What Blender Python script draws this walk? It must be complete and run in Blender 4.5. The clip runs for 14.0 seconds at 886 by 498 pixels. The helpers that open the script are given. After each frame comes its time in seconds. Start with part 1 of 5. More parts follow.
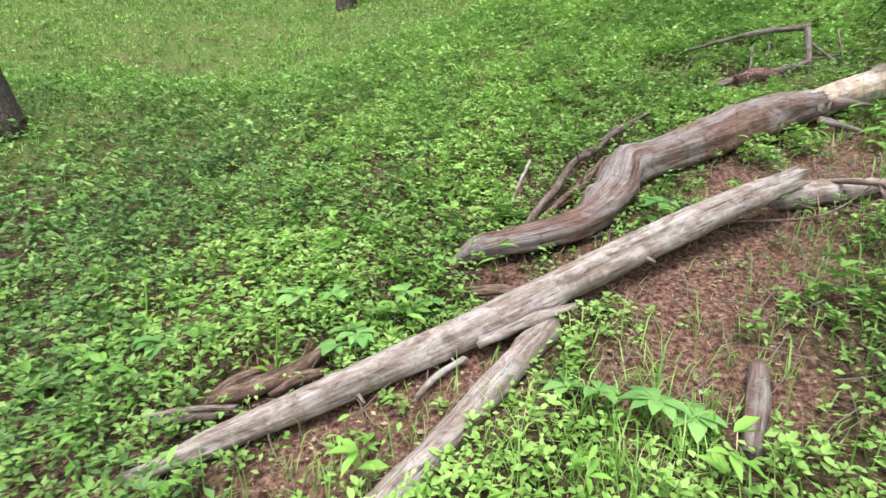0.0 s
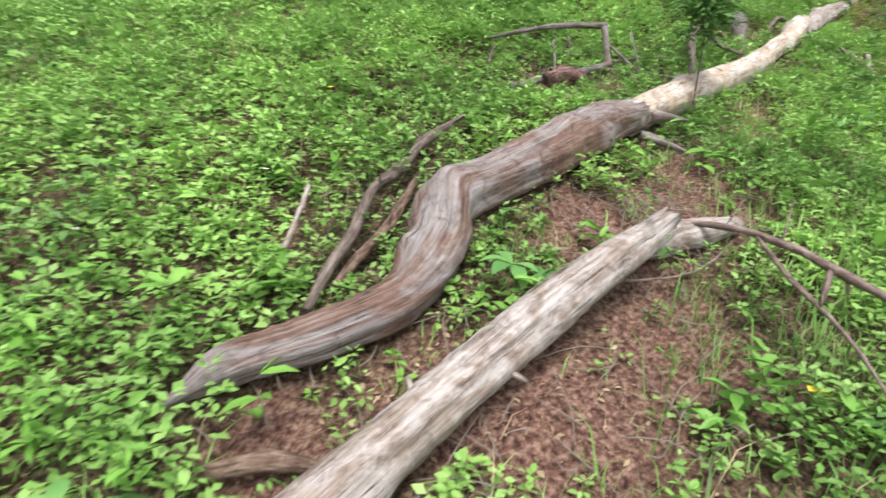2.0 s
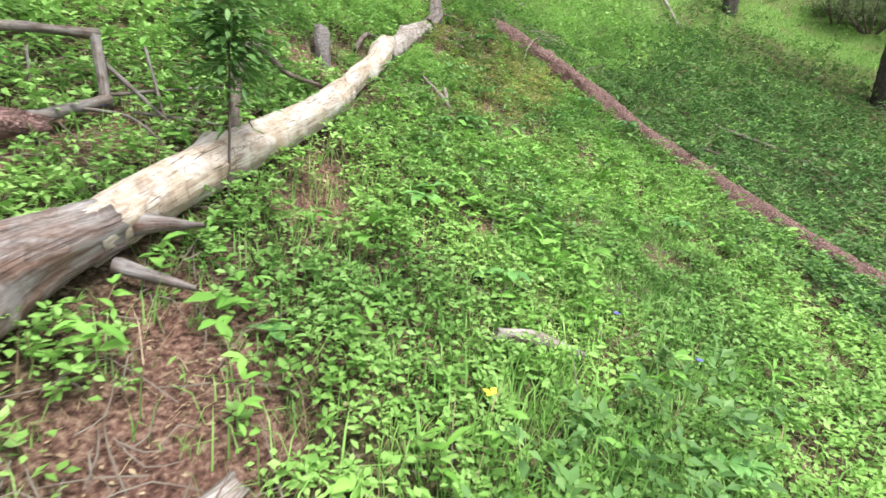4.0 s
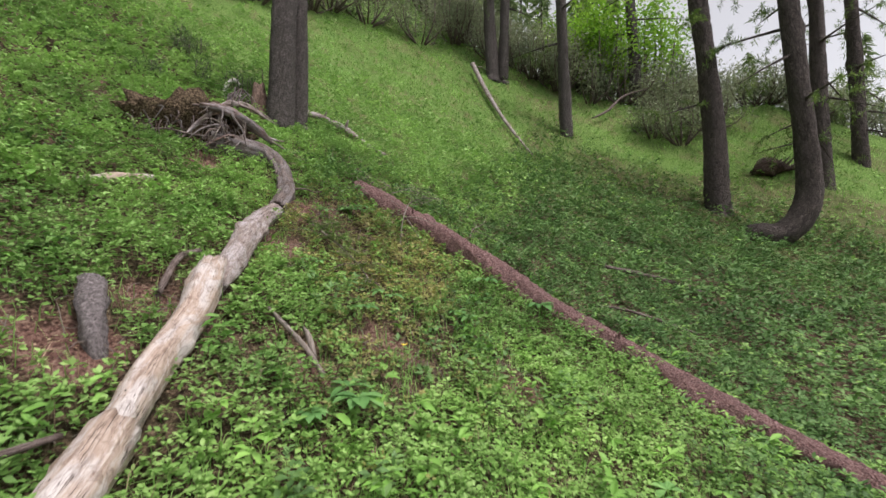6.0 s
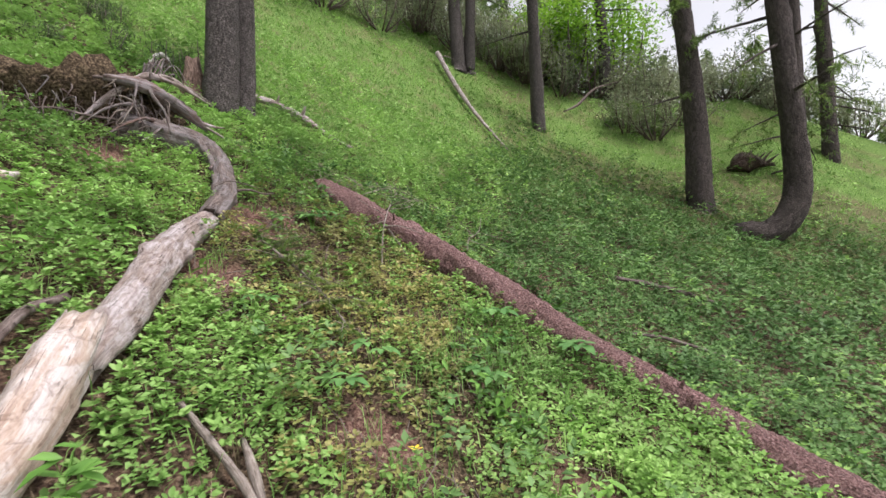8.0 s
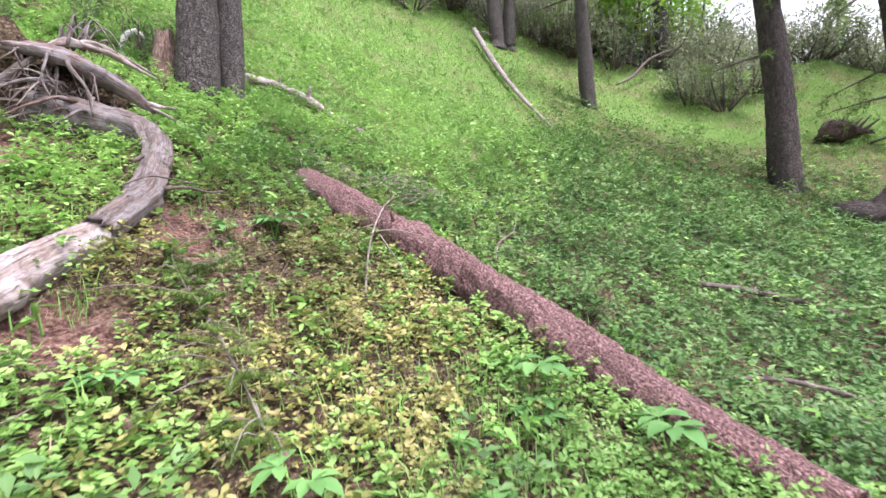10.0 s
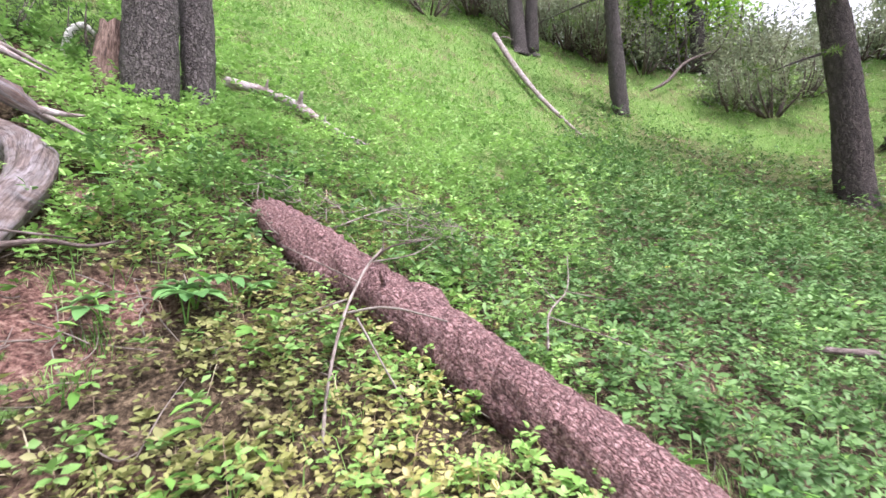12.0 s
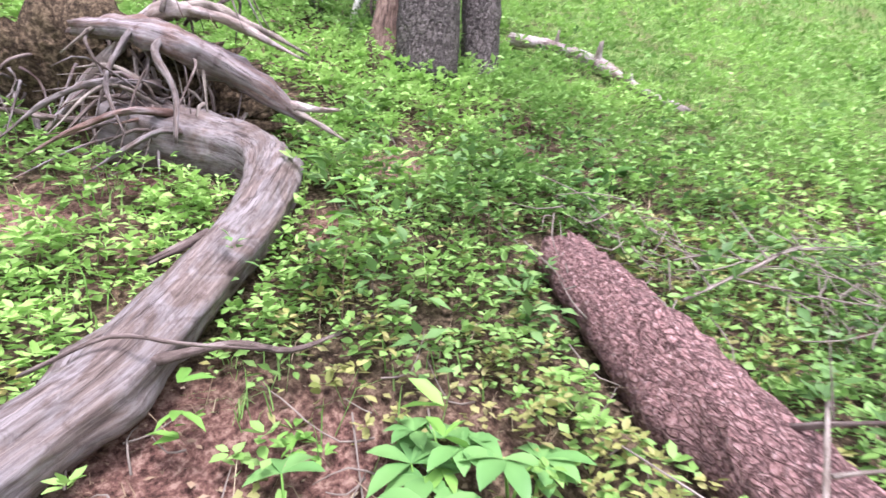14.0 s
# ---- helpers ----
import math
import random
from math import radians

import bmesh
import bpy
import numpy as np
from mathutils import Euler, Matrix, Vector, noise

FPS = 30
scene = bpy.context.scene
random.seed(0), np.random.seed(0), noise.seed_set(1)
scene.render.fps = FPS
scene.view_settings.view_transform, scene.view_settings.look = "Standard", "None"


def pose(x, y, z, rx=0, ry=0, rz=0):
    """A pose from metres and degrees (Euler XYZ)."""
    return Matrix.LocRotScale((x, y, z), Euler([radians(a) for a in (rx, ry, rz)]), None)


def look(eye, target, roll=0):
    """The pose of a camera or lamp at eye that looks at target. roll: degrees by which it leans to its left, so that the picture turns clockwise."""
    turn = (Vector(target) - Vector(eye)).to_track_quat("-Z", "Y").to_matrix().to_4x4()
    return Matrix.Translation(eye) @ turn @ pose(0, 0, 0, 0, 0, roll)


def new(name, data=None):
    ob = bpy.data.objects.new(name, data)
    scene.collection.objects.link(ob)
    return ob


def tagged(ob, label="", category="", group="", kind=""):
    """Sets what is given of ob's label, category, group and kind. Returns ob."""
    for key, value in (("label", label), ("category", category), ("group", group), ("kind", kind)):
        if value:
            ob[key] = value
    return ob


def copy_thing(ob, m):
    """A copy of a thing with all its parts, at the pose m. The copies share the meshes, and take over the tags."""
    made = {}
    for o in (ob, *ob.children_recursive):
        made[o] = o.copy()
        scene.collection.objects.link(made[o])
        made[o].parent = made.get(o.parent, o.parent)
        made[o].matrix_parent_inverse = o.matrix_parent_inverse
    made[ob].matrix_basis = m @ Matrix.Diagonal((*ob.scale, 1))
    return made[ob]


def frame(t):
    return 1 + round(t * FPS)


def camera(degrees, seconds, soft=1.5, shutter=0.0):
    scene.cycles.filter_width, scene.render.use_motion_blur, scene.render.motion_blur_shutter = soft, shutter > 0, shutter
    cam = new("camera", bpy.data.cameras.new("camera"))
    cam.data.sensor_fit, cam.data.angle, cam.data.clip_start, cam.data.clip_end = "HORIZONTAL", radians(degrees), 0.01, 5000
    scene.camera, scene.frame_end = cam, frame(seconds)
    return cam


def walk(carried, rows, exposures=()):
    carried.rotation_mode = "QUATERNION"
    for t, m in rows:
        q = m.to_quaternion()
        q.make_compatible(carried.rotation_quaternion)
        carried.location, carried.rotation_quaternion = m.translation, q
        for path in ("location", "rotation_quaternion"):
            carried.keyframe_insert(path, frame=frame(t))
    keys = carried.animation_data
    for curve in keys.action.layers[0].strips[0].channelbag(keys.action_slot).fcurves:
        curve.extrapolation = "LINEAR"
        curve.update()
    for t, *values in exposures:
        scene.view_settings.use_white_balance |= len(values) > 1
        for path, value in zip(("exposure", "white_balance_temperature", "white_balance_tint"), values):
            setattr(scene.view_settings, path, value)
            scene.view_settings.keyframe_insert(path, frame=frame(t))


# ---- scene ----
cam = camera(82.57, 14.0, shutter=0.2)
PATH = [
    (0, (0.0, 0.0, 1.595), (-0.011, 1.952, 1.159), 3.2),
    (0.5, (0.114, 0.315, 1.469), (0.108, 2.267, 1.034), 2.4),
    (1, (0.19, 0.577, 1.618), (0.267, 2.526, 1.174), 2.2),
    (1.5, (0.016, 0.943, 1.631), (0.427, 2.844, 1.167), 3.9),
    (2, (0.165, 1.185, 1.759), (0.979, 2.953, 1.297), 5.6),
    (2.5, (0.628, 1.339, 1.832), (1.778, 2.918, 1.403), 4.7),
    (3, (0.93, 1.441, 2.059), (2.318, 2.812, 1.62), 4.8),
    (3.5, (1.322, 1.673, 2.105), (2.909, 2.794, 1.633), 6.2),
    (4, (1.531, 1.784, 2.368), (3.247, 2.716, 1.936), 6.7),
    (4.2, (1.687, 1.841, 2.352), (3.435, 2.727, 1.955), 6.4),
    (6.3, (3.039, 2.709, 3.388), (4.973, 3.216, 3.423), -0.5),
    (6.5, (3.134, 2.8, 3.417), (5.069, 3.304, 3.459), -0.2),
    (7, (3.434, 3.123, 3.469), (5.379, 3.588, 3.491), 0.2),
    (7.5, (3.669, 3.231, 3.533), (5.63, 3.624, 3.536), -0.7),
    (7.7, (3.856, 3.233, 3.485), (5.822, 3.598, 3.484), -1.2),
    (9.8, (5.299, 3.25, 3.581), (7.231, 3.764, 3.522), -2.5),
    (10, (5.51, 3.276, 3.62), (7.431, 3.833, 3.581), -2.9),
    (10.5, (5.774, 3.343, 3.768), (7.677, 3.959, 3.755), -3.1),
    (11, (6.095, 3.453, 3.694), (8.008, 4.035, 3.652), -2.5),
    (11.5, (6.417, 3.597, 3.877), (8.341, 4.141, 3.834), -2.4),
    (12, (6.766, 3.628, 3.901), (8.665, 4.254, 3.91), -3.1),
    (12.5, (7.042, 3.807, 4.064), (8.88, 4.594, 4.105), -2.1),
    (13, (7.245, 4.108, 4.13), (9.01, 5.049, 4.166), -0.3),
    (13.5, (7.443, 4.242, 4.278), (9.055, 5.424, 4.22), 0.3),
    (14, (7.692, 4.456, 4.348), (9.034, 5.931, 4.193), 0.2),
]
walk(cam, [(t, look(eye, target, roll)) for t, eye, target, roll in PATH],
     [(0, 0.6, 6450, 7), (2.5, 0.64, 6450, 5), (4.2, 0.84, 6400, 2), (6.3, 0.0, 6450, 16), (7.7, 0.22, 6400, 16), (9.8, 1.1, 6050, 23), (12, 1.2, 6000, 24), (14, 1.32, 5900, 26)])


# ---- light ----
world = bpy.data.worlds.new("sky")
scene.world = world
world.use_nodes = True
wt = world.node_tree
sky = wt.nodes.new("ShaderNodeTexSky")
sky.sky_type, sky.sun_disc = "NISHITA", False
sky.sun_elevation, sky.sun_rotation = radians(58), radians(200)
sky.air_density, sky.dust_density, sky.ozone_density = 1.0, 3.0, 0.4
cloud = wt.nodes.new("ShaderNodeHueSaturation")     # thin overcast: a paler, brighter sky
cloud.inputs["Saturation"].default_value, cloud.inputs["Value"].default_value = 0.12, 1.95
wt.links.new(sky.outputs[0], cloud.inputs["Color"])
wt.links.new(cloud.outputs[0], wt.nodes["Background"].inputs[0])
wt.nodes["Background"].inputs[1].default_value = 0.1
sun = new("sun", bpy.data.lights.new("sun", "SUN"))
sun.data.energy, sun.data.angle, sun.data.color = 2.6, radians(14), (1.0, 0.95, 0.87)
sun.matrix_world = look((0, 0, 30), (3.2, 10, 0))

# ---- terrain shape ----
COEF = (-0.079, 2.169, 3.579, -0.76, 0.622, 0.101, 0.482, -0.411, 1.142, -0.123)
BUMPS = ((-1, 3.6, -.05), (-1, 5.4, -.04), (1, 1.8, -.05), (1, 3.6, .06), (3, 1.8, .05), (5, 3.6, -.06), (5, 5.4, .07),
         (7, 3.6, -.06), (7, 5.4, -.06), (7, 7.2, -.08), (9, 1.8, -.09), (9, 3.6, .04), (9, 7.2, .07), (11.5, 1.8, -.05), (11.5, 3.6, .05))


def ground(x, y):
    """Height of the slope; takes numbers or arrays."""
    x, y = np.asarray(x, float), np.asarray(y, float)
    qx, qy = np.clip(x, -3, 27), np.clip(y, -5, 13)
    a, b = qx / 10, qy / 10
    z = sum(c * m for c, m in zip(COEF, (1, a, b, a * a, a * b, b * b, a ** 3, a * a * b, a * b * b, b ** 3)))
    z = z + np.where(x > 0, 0.22, 0.18) * (x - qx) + 0.4 * (y - qy)
    for cx, cy, k in BUMPS:
        z = z + k * np.exp(-((x - cx) ** 2 + (y - cy) ** 2) / 3.38)
    z = z + 0.28 * np.maximum(0, -6.5 - x)
    return z + 0.7 * np.exp(-((x + 6.5) ** 2 + (y - 8.5) ** 2) / 8)


def lattice(x, y, seed):
    """Smooth value noise on the plan, 0 to 1."""
    x, y = np.asarray(x, float), np.asarray(y, float)
    i, j = np.floor(x).astype(int), np.floor(y).astype(int)
    u, v = x - i, y - j
    u, v = u * u * (3 - 2 * u), v * v * (3 - 2 * v)

    def corner(p, q):
        h = np.sin(p * 127.1 + q * 311.7 + seed * 74.7) * 43758.5453
        return h - np.floor(h)
    return (corner(i, j) * (1 - u) + corner(i + 1, j) * u) * (1 - v) + (corner(i, j + 1) * (1 - u) + corner(i + 1, j + 1) * u) * v


# bare earth: plan place and radius
SOIL = ((1.15, 2.2, .36), (1.6, 2.35, .3), (1.66, 2.9, .3), (-.38, 1.72, .3), (.05, 1.85, .3), (.76, 2.45, .24), (1.0, 1.95, .25), (2.45, 3.22, .26),
        (2.2, 2.95, .3), (2.0, 2.72, .22), (.75, 1.75, .2), (1.2, 1.75, .22), (2.4, 4.45, .2), (2.9, 4.35, .18), (3.65, 3.75, .16), (4.2, 3.0, .12), (5.0, 2.6, .14), (4.4, 2.2, .12), (3.4, 3.5, .22), (4.75, 4.95, .26), (5.34, 5.1, .2), (5.53, 4.11, .16), (7.85, 5.4, .22), (8.0, 5.62, .22),
        (8.25, 5.45, .18), (7.7, 6.75, .22), (8.15, 6.95, .22), (8.66, 6.15, .12), (2.45, 2.75, .1), (.3, 2.5, .2), (3.1, 1.1, .15), (5.2, 2.1, .16),
        (6.6, 3.0, .2), (8.9, 3.3, .15), (6.9, 5.2, .25), (9.2, 6.4, .15), (6.3, 3.9, .2), (4.5, 5.3, .25))


# thin growth: plan place, half-widths, strength
CLEAR = ((-0.77, 2.08, .35, .16, 1.2), (-.55, 1.72, .6, .28, .8), (2.55, 4.5, .75, .42, .85), (.85, 3.2, .5, .35, .7), (2.0, 2.2, .28, .6, .8), (1.4, 2.5, .6, .35, .8), (.9, 1.6, .5, .35, 1.15), (1.35, 1.45, .5, .4, 1.1),
         (2.2, 2.9, .5, .35, .8), (1.0, 2.9, .6, .2, .6), (2.6, 3.35, .5, .25, .6), (3.6, 3.7, .5, .2, .7), (5.0, 4.5, .5, .3, .55), (8.15, 6.95, .25, .25, .6))


def bare(x, y):
    """1 on bare earth, 0 under full growth."""
    m = np.zeros_like(np.asarray(x, float))
    for cx, cy, r in SOIL:
        m = np.maximum(m, np.exp(-(((x - cx) ** 2 + (y - cy) ** 2) / (r * r * 1.3)) ** 1.5))
    return np.clip(m * 1.75 - .45 * lattice(x * 7, y * 7, 3) - .55 * lattice(x * 3.1, y * 3.1, 13), 0, 1)


def cleared(x, y):
    """Thin growth round the lying branches and along the worn ground."""
    m = np.zeros_like(np.asarray(x, float))
    for cx, cy, rx, ry, s in CLEAR:
        m = np.maximum(m, .72 * s * np.exp(-((x - cx) / rx) ** 2 - ((y - cy) / ry) ** 2))
    return m


def micro(x, y):
    return 0.05 * (lattice(x * 1.7, y * 1.7, 1) - .5) + 0.03 * (lattice(x * 6, y * 6, 2) - .5) + 0.012 * (lattice(x * 19, y * 19, 4) - .5)


def soil_z(x, y):
    return ground(x, y) + micro(x, y) - 0.03 * bare(x, y)


def meadow(x, y):
    """1 on the pale grassy slope above the fallen larch, 0 in bilberry."""
    k = np.clip((x - 10.2) / 2.5, 0, 1) * np.clip((y - 4.6 + .12 * (x - 10)) / 1.5, 0, 1)
    k = np.maximum(k, np.clip((2.2 - x) / 2, 0, 1) * np.clip((y - 4.8) / 2.5, 0, 1) * .5)
    return np.maximum(k, np.clip((x - 20.5) / 2, 0, 1) * np.clip((4.5 - y) / 2, 0, 1))


# ---- materials ----
def material(name, rough=0.8, spec=0.3):
    m = bpy.data.materials.new(name)
    m.use_nodes = True
    b = m.node_tree.nodes["Principled BSDF"]
    b.inputs["Roughness"].default_value, b.inputs["Specular IOR Level"].default_value = rough, spec
    return m, m.node_tree, b


def node(nt, kind, **sockets):
    n = nt.nodes.new("ShaderNode" + kind)
    for k, v in sockets.items():
        n.inputs[k.replace("_", " ")].default_value = v
    return n


def ramp(nt, fac, *stops):
    r = nt.nodes.new("ShaderNodeValToRGB")
    e = r.color_ramp.elements
    while len(e) < len(stops):
        e.new(0.5)
    for el, (p, c) in zip(e, stops):
        el.position, el.color = p, (*c, 1)
    nt.links.new(fac, r.inputs[0])
    return r.outputs[0]


def blend(nt, fac, a, b, how="MIX"):
    m = nt.nodes.new("ShaderNodeMix")
    m.data_type, m.blend_type = "RGBA", how
    if isinstance(fac, float):
        m.inputs[0].default_value = fac
    else:
        nt.links.new(fac, m.inputs[0])
    nt.links.new(a, m.inputs[6])
    nt.links.new(b, m.inputs[7])
    return m.outputs[2]


def leaf_material(name, dark, mid, light, rough=0.5, through_light=0.3):
    """Leaf colours vary from leaf to leaf and, in patches, over the plan."""
    m, nt, b = material(name, rough, 0.22)
    geo = nt.nodes.new("ShaderNodeNewGeometry")
    tuft = node(nt, "TexNoise", Scale=4.5, Detail=2.0)
    nt.links.new(geo.outputs["Position"], tuft.inputs["Vector"])
    wide = node(nt, "MapRange", From_Min=0.3, From_Max=0.7)
    nt.links.new(tuft.outputs["Fac"], wide.inputs[0])
    tone = nt.nodes.new("ShaderNodeMix")
    tone.inputs[0].default_value = 0.55
    nt.links.new(geo.outputs["Random Per Island"], tone.inputs[2])
    nt.links.new(wide.outputs[0], tone.inputs[3])
    col = ramp(nt, tone.outputs[0], (0.1, dark), (0.5, mid), (0.9, light))
    pos = node(nt, "TexNoise", Scale=0.9, Detail=3.0)
    nt.links.new(geo.outputs["Position"], pos.inputs["Vector"])
    tint = ramp(nt, pos.outputs["Fac"], (0.36, (0.7, 0.74, 0.68)), (0.64, (1.26, 1.2, 1.1)))
    col = blend(nt, 1.0, col, tint, "MULTIPLY")
    nt.links.new(col, b.inputs["Base Color"])
    tr = nt.nodes.new("ShaderNodeBsdfTranslucent")
    nt.links.new(col, tr.inputs["Color"])
    mix = nt.nodes.new("ShaderNodeMixShader")
    mix.inputs[0].default_value = through_light
    nt.links.new(b.outputs[0], mix.inputs[1])
    nt.links.new(tr.outputs[0], mix.inputs[2])
    nt.links.new(mix.outputs[0], nt.nodes["Material Output"].inputs["Surface"])
    return m


def wood_material(name, stops, alt=None, streak=(5, 80), rough=0.8, bump=0.6, crack=(0.035, 0.025, 0.02), depth=0.008, blotch=(11, 4.5)):
    """Grain runs along the v direction of the map, in metres. Weathered patches take the second set of colours; long drying cracks run with the grain."""
    m, nt, b = material(name, rough, 0.25)
    uv = nt.nodes.new("ShaderNodeUVMap")

    def grain(su, sv, detail, roughness, shift=0.0, warp=0.4):
        mp = node(nt, "Mapping", Scale=(su, sv, 1), Location=(shift, shift * 1.7, 0))
        nt.links.new(uv.outputs[0], mp.inputs[0])
        n = node(nt, "TexNoise", Scale=1.0, Detail=detail, Roughness=roughness, Distortion=warp)
        nt.links.new(mp.outputs[0], n.inputs["Vector"])
        return n.outputs["Fac"]
    fine = grain(streak[1], streak[0], 6.0, 0.7)
    col = ramp(nt, fine, *stops)
    if alt:
        patch = grain(*blotch, 7.0, 0.66, 2.3, 1.2)
        mask = ramp(nt, patch, (0.42, (0, 0, 0)), (0.57, (1, 1, 1)))
        col = blend(nt, mask, col, ramp(nt, fine, *alt))
    line = grain(streak[1] * .42, streak[0] * .22, 3.0, 0.55, 5.1, 0.7)
    cut = ramp(nt, line, (0.478, (0, 0, 0)), (0.492, (1, 1, 1)), (0.506, (0, 0, 0)))
    gate = ramp(nt, grain(14, 5, 2.0, 0.5, 8.8), (0.46, (0, 0, 0)), (0.56, (1, 1, 1)))
    cut = blend(nt, 1.0, cut, gate, "MULTIPLY")
    dark = node(nt, "RGB")
    dark.outputs[0].default_value = (*crack, 1)
    col = blend(nt, cut, col, dark.outputs[0])
    stain = ramp(nt, grain(24, 14, 6.0, 0.7, 11.0, 1.0), (0.36, (0.5, 0.45, 0.42)), (0.52, (1, 1, 1)))
    col = blend(nt, 0.8, col, stain, "MULTIPLY")
    nt.links.new(col, b.inputs["Base Color"])
    sub = nt.nodes.new("ShaderNodeMath")
    sub.operation = "SUBTRACT"
    nt.links.new(fine, sub.inputs[0])
    nt.links.new(cut, sub.inputs[1])
    bp = node(nt, "Bump", Strength=bump, Distance=depth)
    nt.links.new(sub.outputs[0], bp.inputs["Height"])
    nt.links.new(bp.outputs[0], b.inputs["Normal"])
    return m


def bark_material(name, a, b_, c, scale=(14, 5), depth=0.02):
    """Plated bark: stretched cells with dark furrows, speckled with lichen."""
    m, nt, b = material(name, 0.9, 0.2)
    uv = nt.nodes.new("ShaderNodeUVMap")
    mp = node(nt, "Mapping", Scale=(scale[0], scale[1], 1))
    nt.links.new(uv.outputs[0], mp.inputs[0])
    wob = node(nt, "TexNoise", Scale=1.3, Detail=4.0)
    nt.links.new(mp.outputs[0], wob.inputs["Vector"])
    warped = blend(nt, 0.55, mp.outputs[0], wob.outputs["Color"])
    vor = nt.nodes.new("ShaderNodeTexVoronoi")
    vor.feature = "DISTANCE_TO_EDGE"
    nt.links.new(warped, vor.inputs["Vector"])
    fine = node(nt, "TexNoise", Scale=60.0, Detail=5.0, Roughness=0.7)
    nt.links.new(uv.outputs[0], fine.inputs["Vector"])
    col = ramp(nt, fine.outputs["Fac"], (0.3, a), (0.52, b_), (0.72, c))
    fur = ramp(nt, vor.outputs["Distance"], (0.0, (0.55, 0.52, 0.52)), (0.14, (1, 1, 1)))
    cell = nt.nodes.new("ShaderNodeTexVoronoi")
    nt.links.new(warped, cell.inputs["Vector"])
    tone = ramp(nt, cell.outputs["Color"], (0.1, (0.68, 0.66, 0.66)), (0.9, (1.25, 1.2, 1.2)))
    col = blend(nt, 1.0, col, tone, "MULTIPLY")
    col = blend(nt, 0.8, col, fur, "MULTIPLY")
    nt.links.new(col, b.inputs["Base Color"])
    h = nt.nodes.new("ShaderNodeMath")
    h.operation = "MULTIPLY_ADD"
    h.inputs[1].default_value = 0.35
    nt.links.new(fine.outputs["Fac"], h.inputs[0])
    nt.links.new(fur, h.inputs[2])
    bp = node(nt, "Bump", Strength=0.9, Distance=depth)
    nt.links.new(h.outputs[0], bp.inputs["Height"])
    nt.links.new(bp.outputs[0], b.inputs["Normal"])
    return m


def earth_material():
    """Reddish forest earth with litter; moss and grass stubble away from the bare patches."""
    m, nt, b = material("earth", 0.95, 0.15)
    geo = nt.nodes.new("ShaderNodeNewGeometry")
    fine = node(nt, "TexNoise", Scale=45.0, Detail=6.0, Roughness=0.7)
    nt.links.new(geo.outputs["Position"], fine.inputs["Vector"])
    red = ramp(nt, fine.outputs["Fac"], (0.36, (0.035, 0.017, 0.014)), (0.5, (0.145, 0.076, 0.061)), (0.64, (0.3, 0.2, 0.16)))
    moss = ramp(nt, fine.outputs["Fac"], (0.36, (0.016, 0.011, 0.008)), (0.5, (0.07, 0.05, 0.031)), (0.64, (0.2, 0.15, 0.098)))
    at = nt.nodes.new("ShaderNodeAttribute")
    at.attribute_name = "bare"
    turf = ramp(nt, fine.outputs["Fac"], (0.36, (0.045, 0.088, 0.02)), (0.5, (0.105, 0.19, 0.042)), (0.64, (0.21, 0.3, 0.085)))
    tat = nt.nodes.new("ShaderNodeAttribute")
    tat.attribute_name = "turf"
    moss = blend(nt, tat.outputs["Fac"], moss, turf)
    nt.links.new(blend(nt, at.outputs["Fac"], moss, red), b.inputs["Base Color"])
    bp = node(nt, "Bump", Strength=0.8, Distance=0.03)
    nt.links.new(fine.outputs["Fac"], bp.inputs["Height"])
    nt.links.new(bp.outputs[0], b.inputs["Normal"])
    return m


EARTH = earth_material()
LEAF = leaf_material("undergrowth_leaf", (.13, .26, .06), (.245, .43, .122), (.34, .52, .19), 0.5, 0.3)
# deeper shrub green; within shady() this colour stands in for tree shade
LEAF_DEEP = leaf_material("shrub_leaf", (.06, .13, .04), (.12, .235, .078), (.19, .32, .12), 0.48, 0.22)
LEAF_YELLOW = leaf_material("yellowing_leaf", (.2, .235, .07), (.34, .345, .13), (.47, .42, .22))
HERB = leaf_material("herb_leaf", (.11, .25, .045), (.205, .41, .09), (.28, .5, .135), 0.45, 0.28)
BROAD = leaf_material("broad_leaf", (.1, .24, .08), (.165, .345, .115), (.23, .42, .15), 0.42, 0.28)
GRASS = leaf_material("grass_blade", (.12, .25, .06), (.22, .415, .11), (.34, .51, .185), 0.5, 0.33)
DRY = leaf_material("dry_litter", (.13, .085, .062), (.3, .215, .155), (.52, .43, .32), 0.8, 0.1)
NEEDLE = leaf_material("needle", (.05, .085, .045), (.11, .155, .085), (.19, .24, .135))
# dwarf pine grey-green, paled so that the colour carries the haze
THICKET_HAZED = leaf_material("hazed_thicket_needle", (.15, .155, .115), (.25, .29, .195), (.35, .41, .28), 0.6, 0.25)
# needle green lightened for the far spruces, distance haze put into the colour
FAR_NEEDLE_HAZED = leaf_material("hazed_far_needle", (.1, .16, .07), (.19, .27, .12), (.32, .4, .2))
LARCH = leaf_material("larch_needle", (.06, .12, .03), (.12, .2, .05), (.22, .3, .1))
MAPLE = leaf_material("young_leaf", (.13, .3, .03), (.24, .46, .05), (.4, .6, .12), 0.5, 0.45)
PETAL_W, _, _b = material("white_petal", 0.6)
_b.inputs["Base Color"].default_value = (.85, .85, .8, 1)
PETAL_Y, _, _b = material("yellow_petal", 0.6)
_b.inputs["Base Color"].default_value = (.8, .6, .05, 1)
PETAL_B, _, _b = material("violet_petal", 0.6)
_b.inputs["Base Color"].default_value = (.14, .12, .6, 1)
BLEACH = wood_material("bleached_wood", ((.34, (.5, .48, .45)), (.5, (.66, .64, .61)), (.66, (.78, .77, .74))))
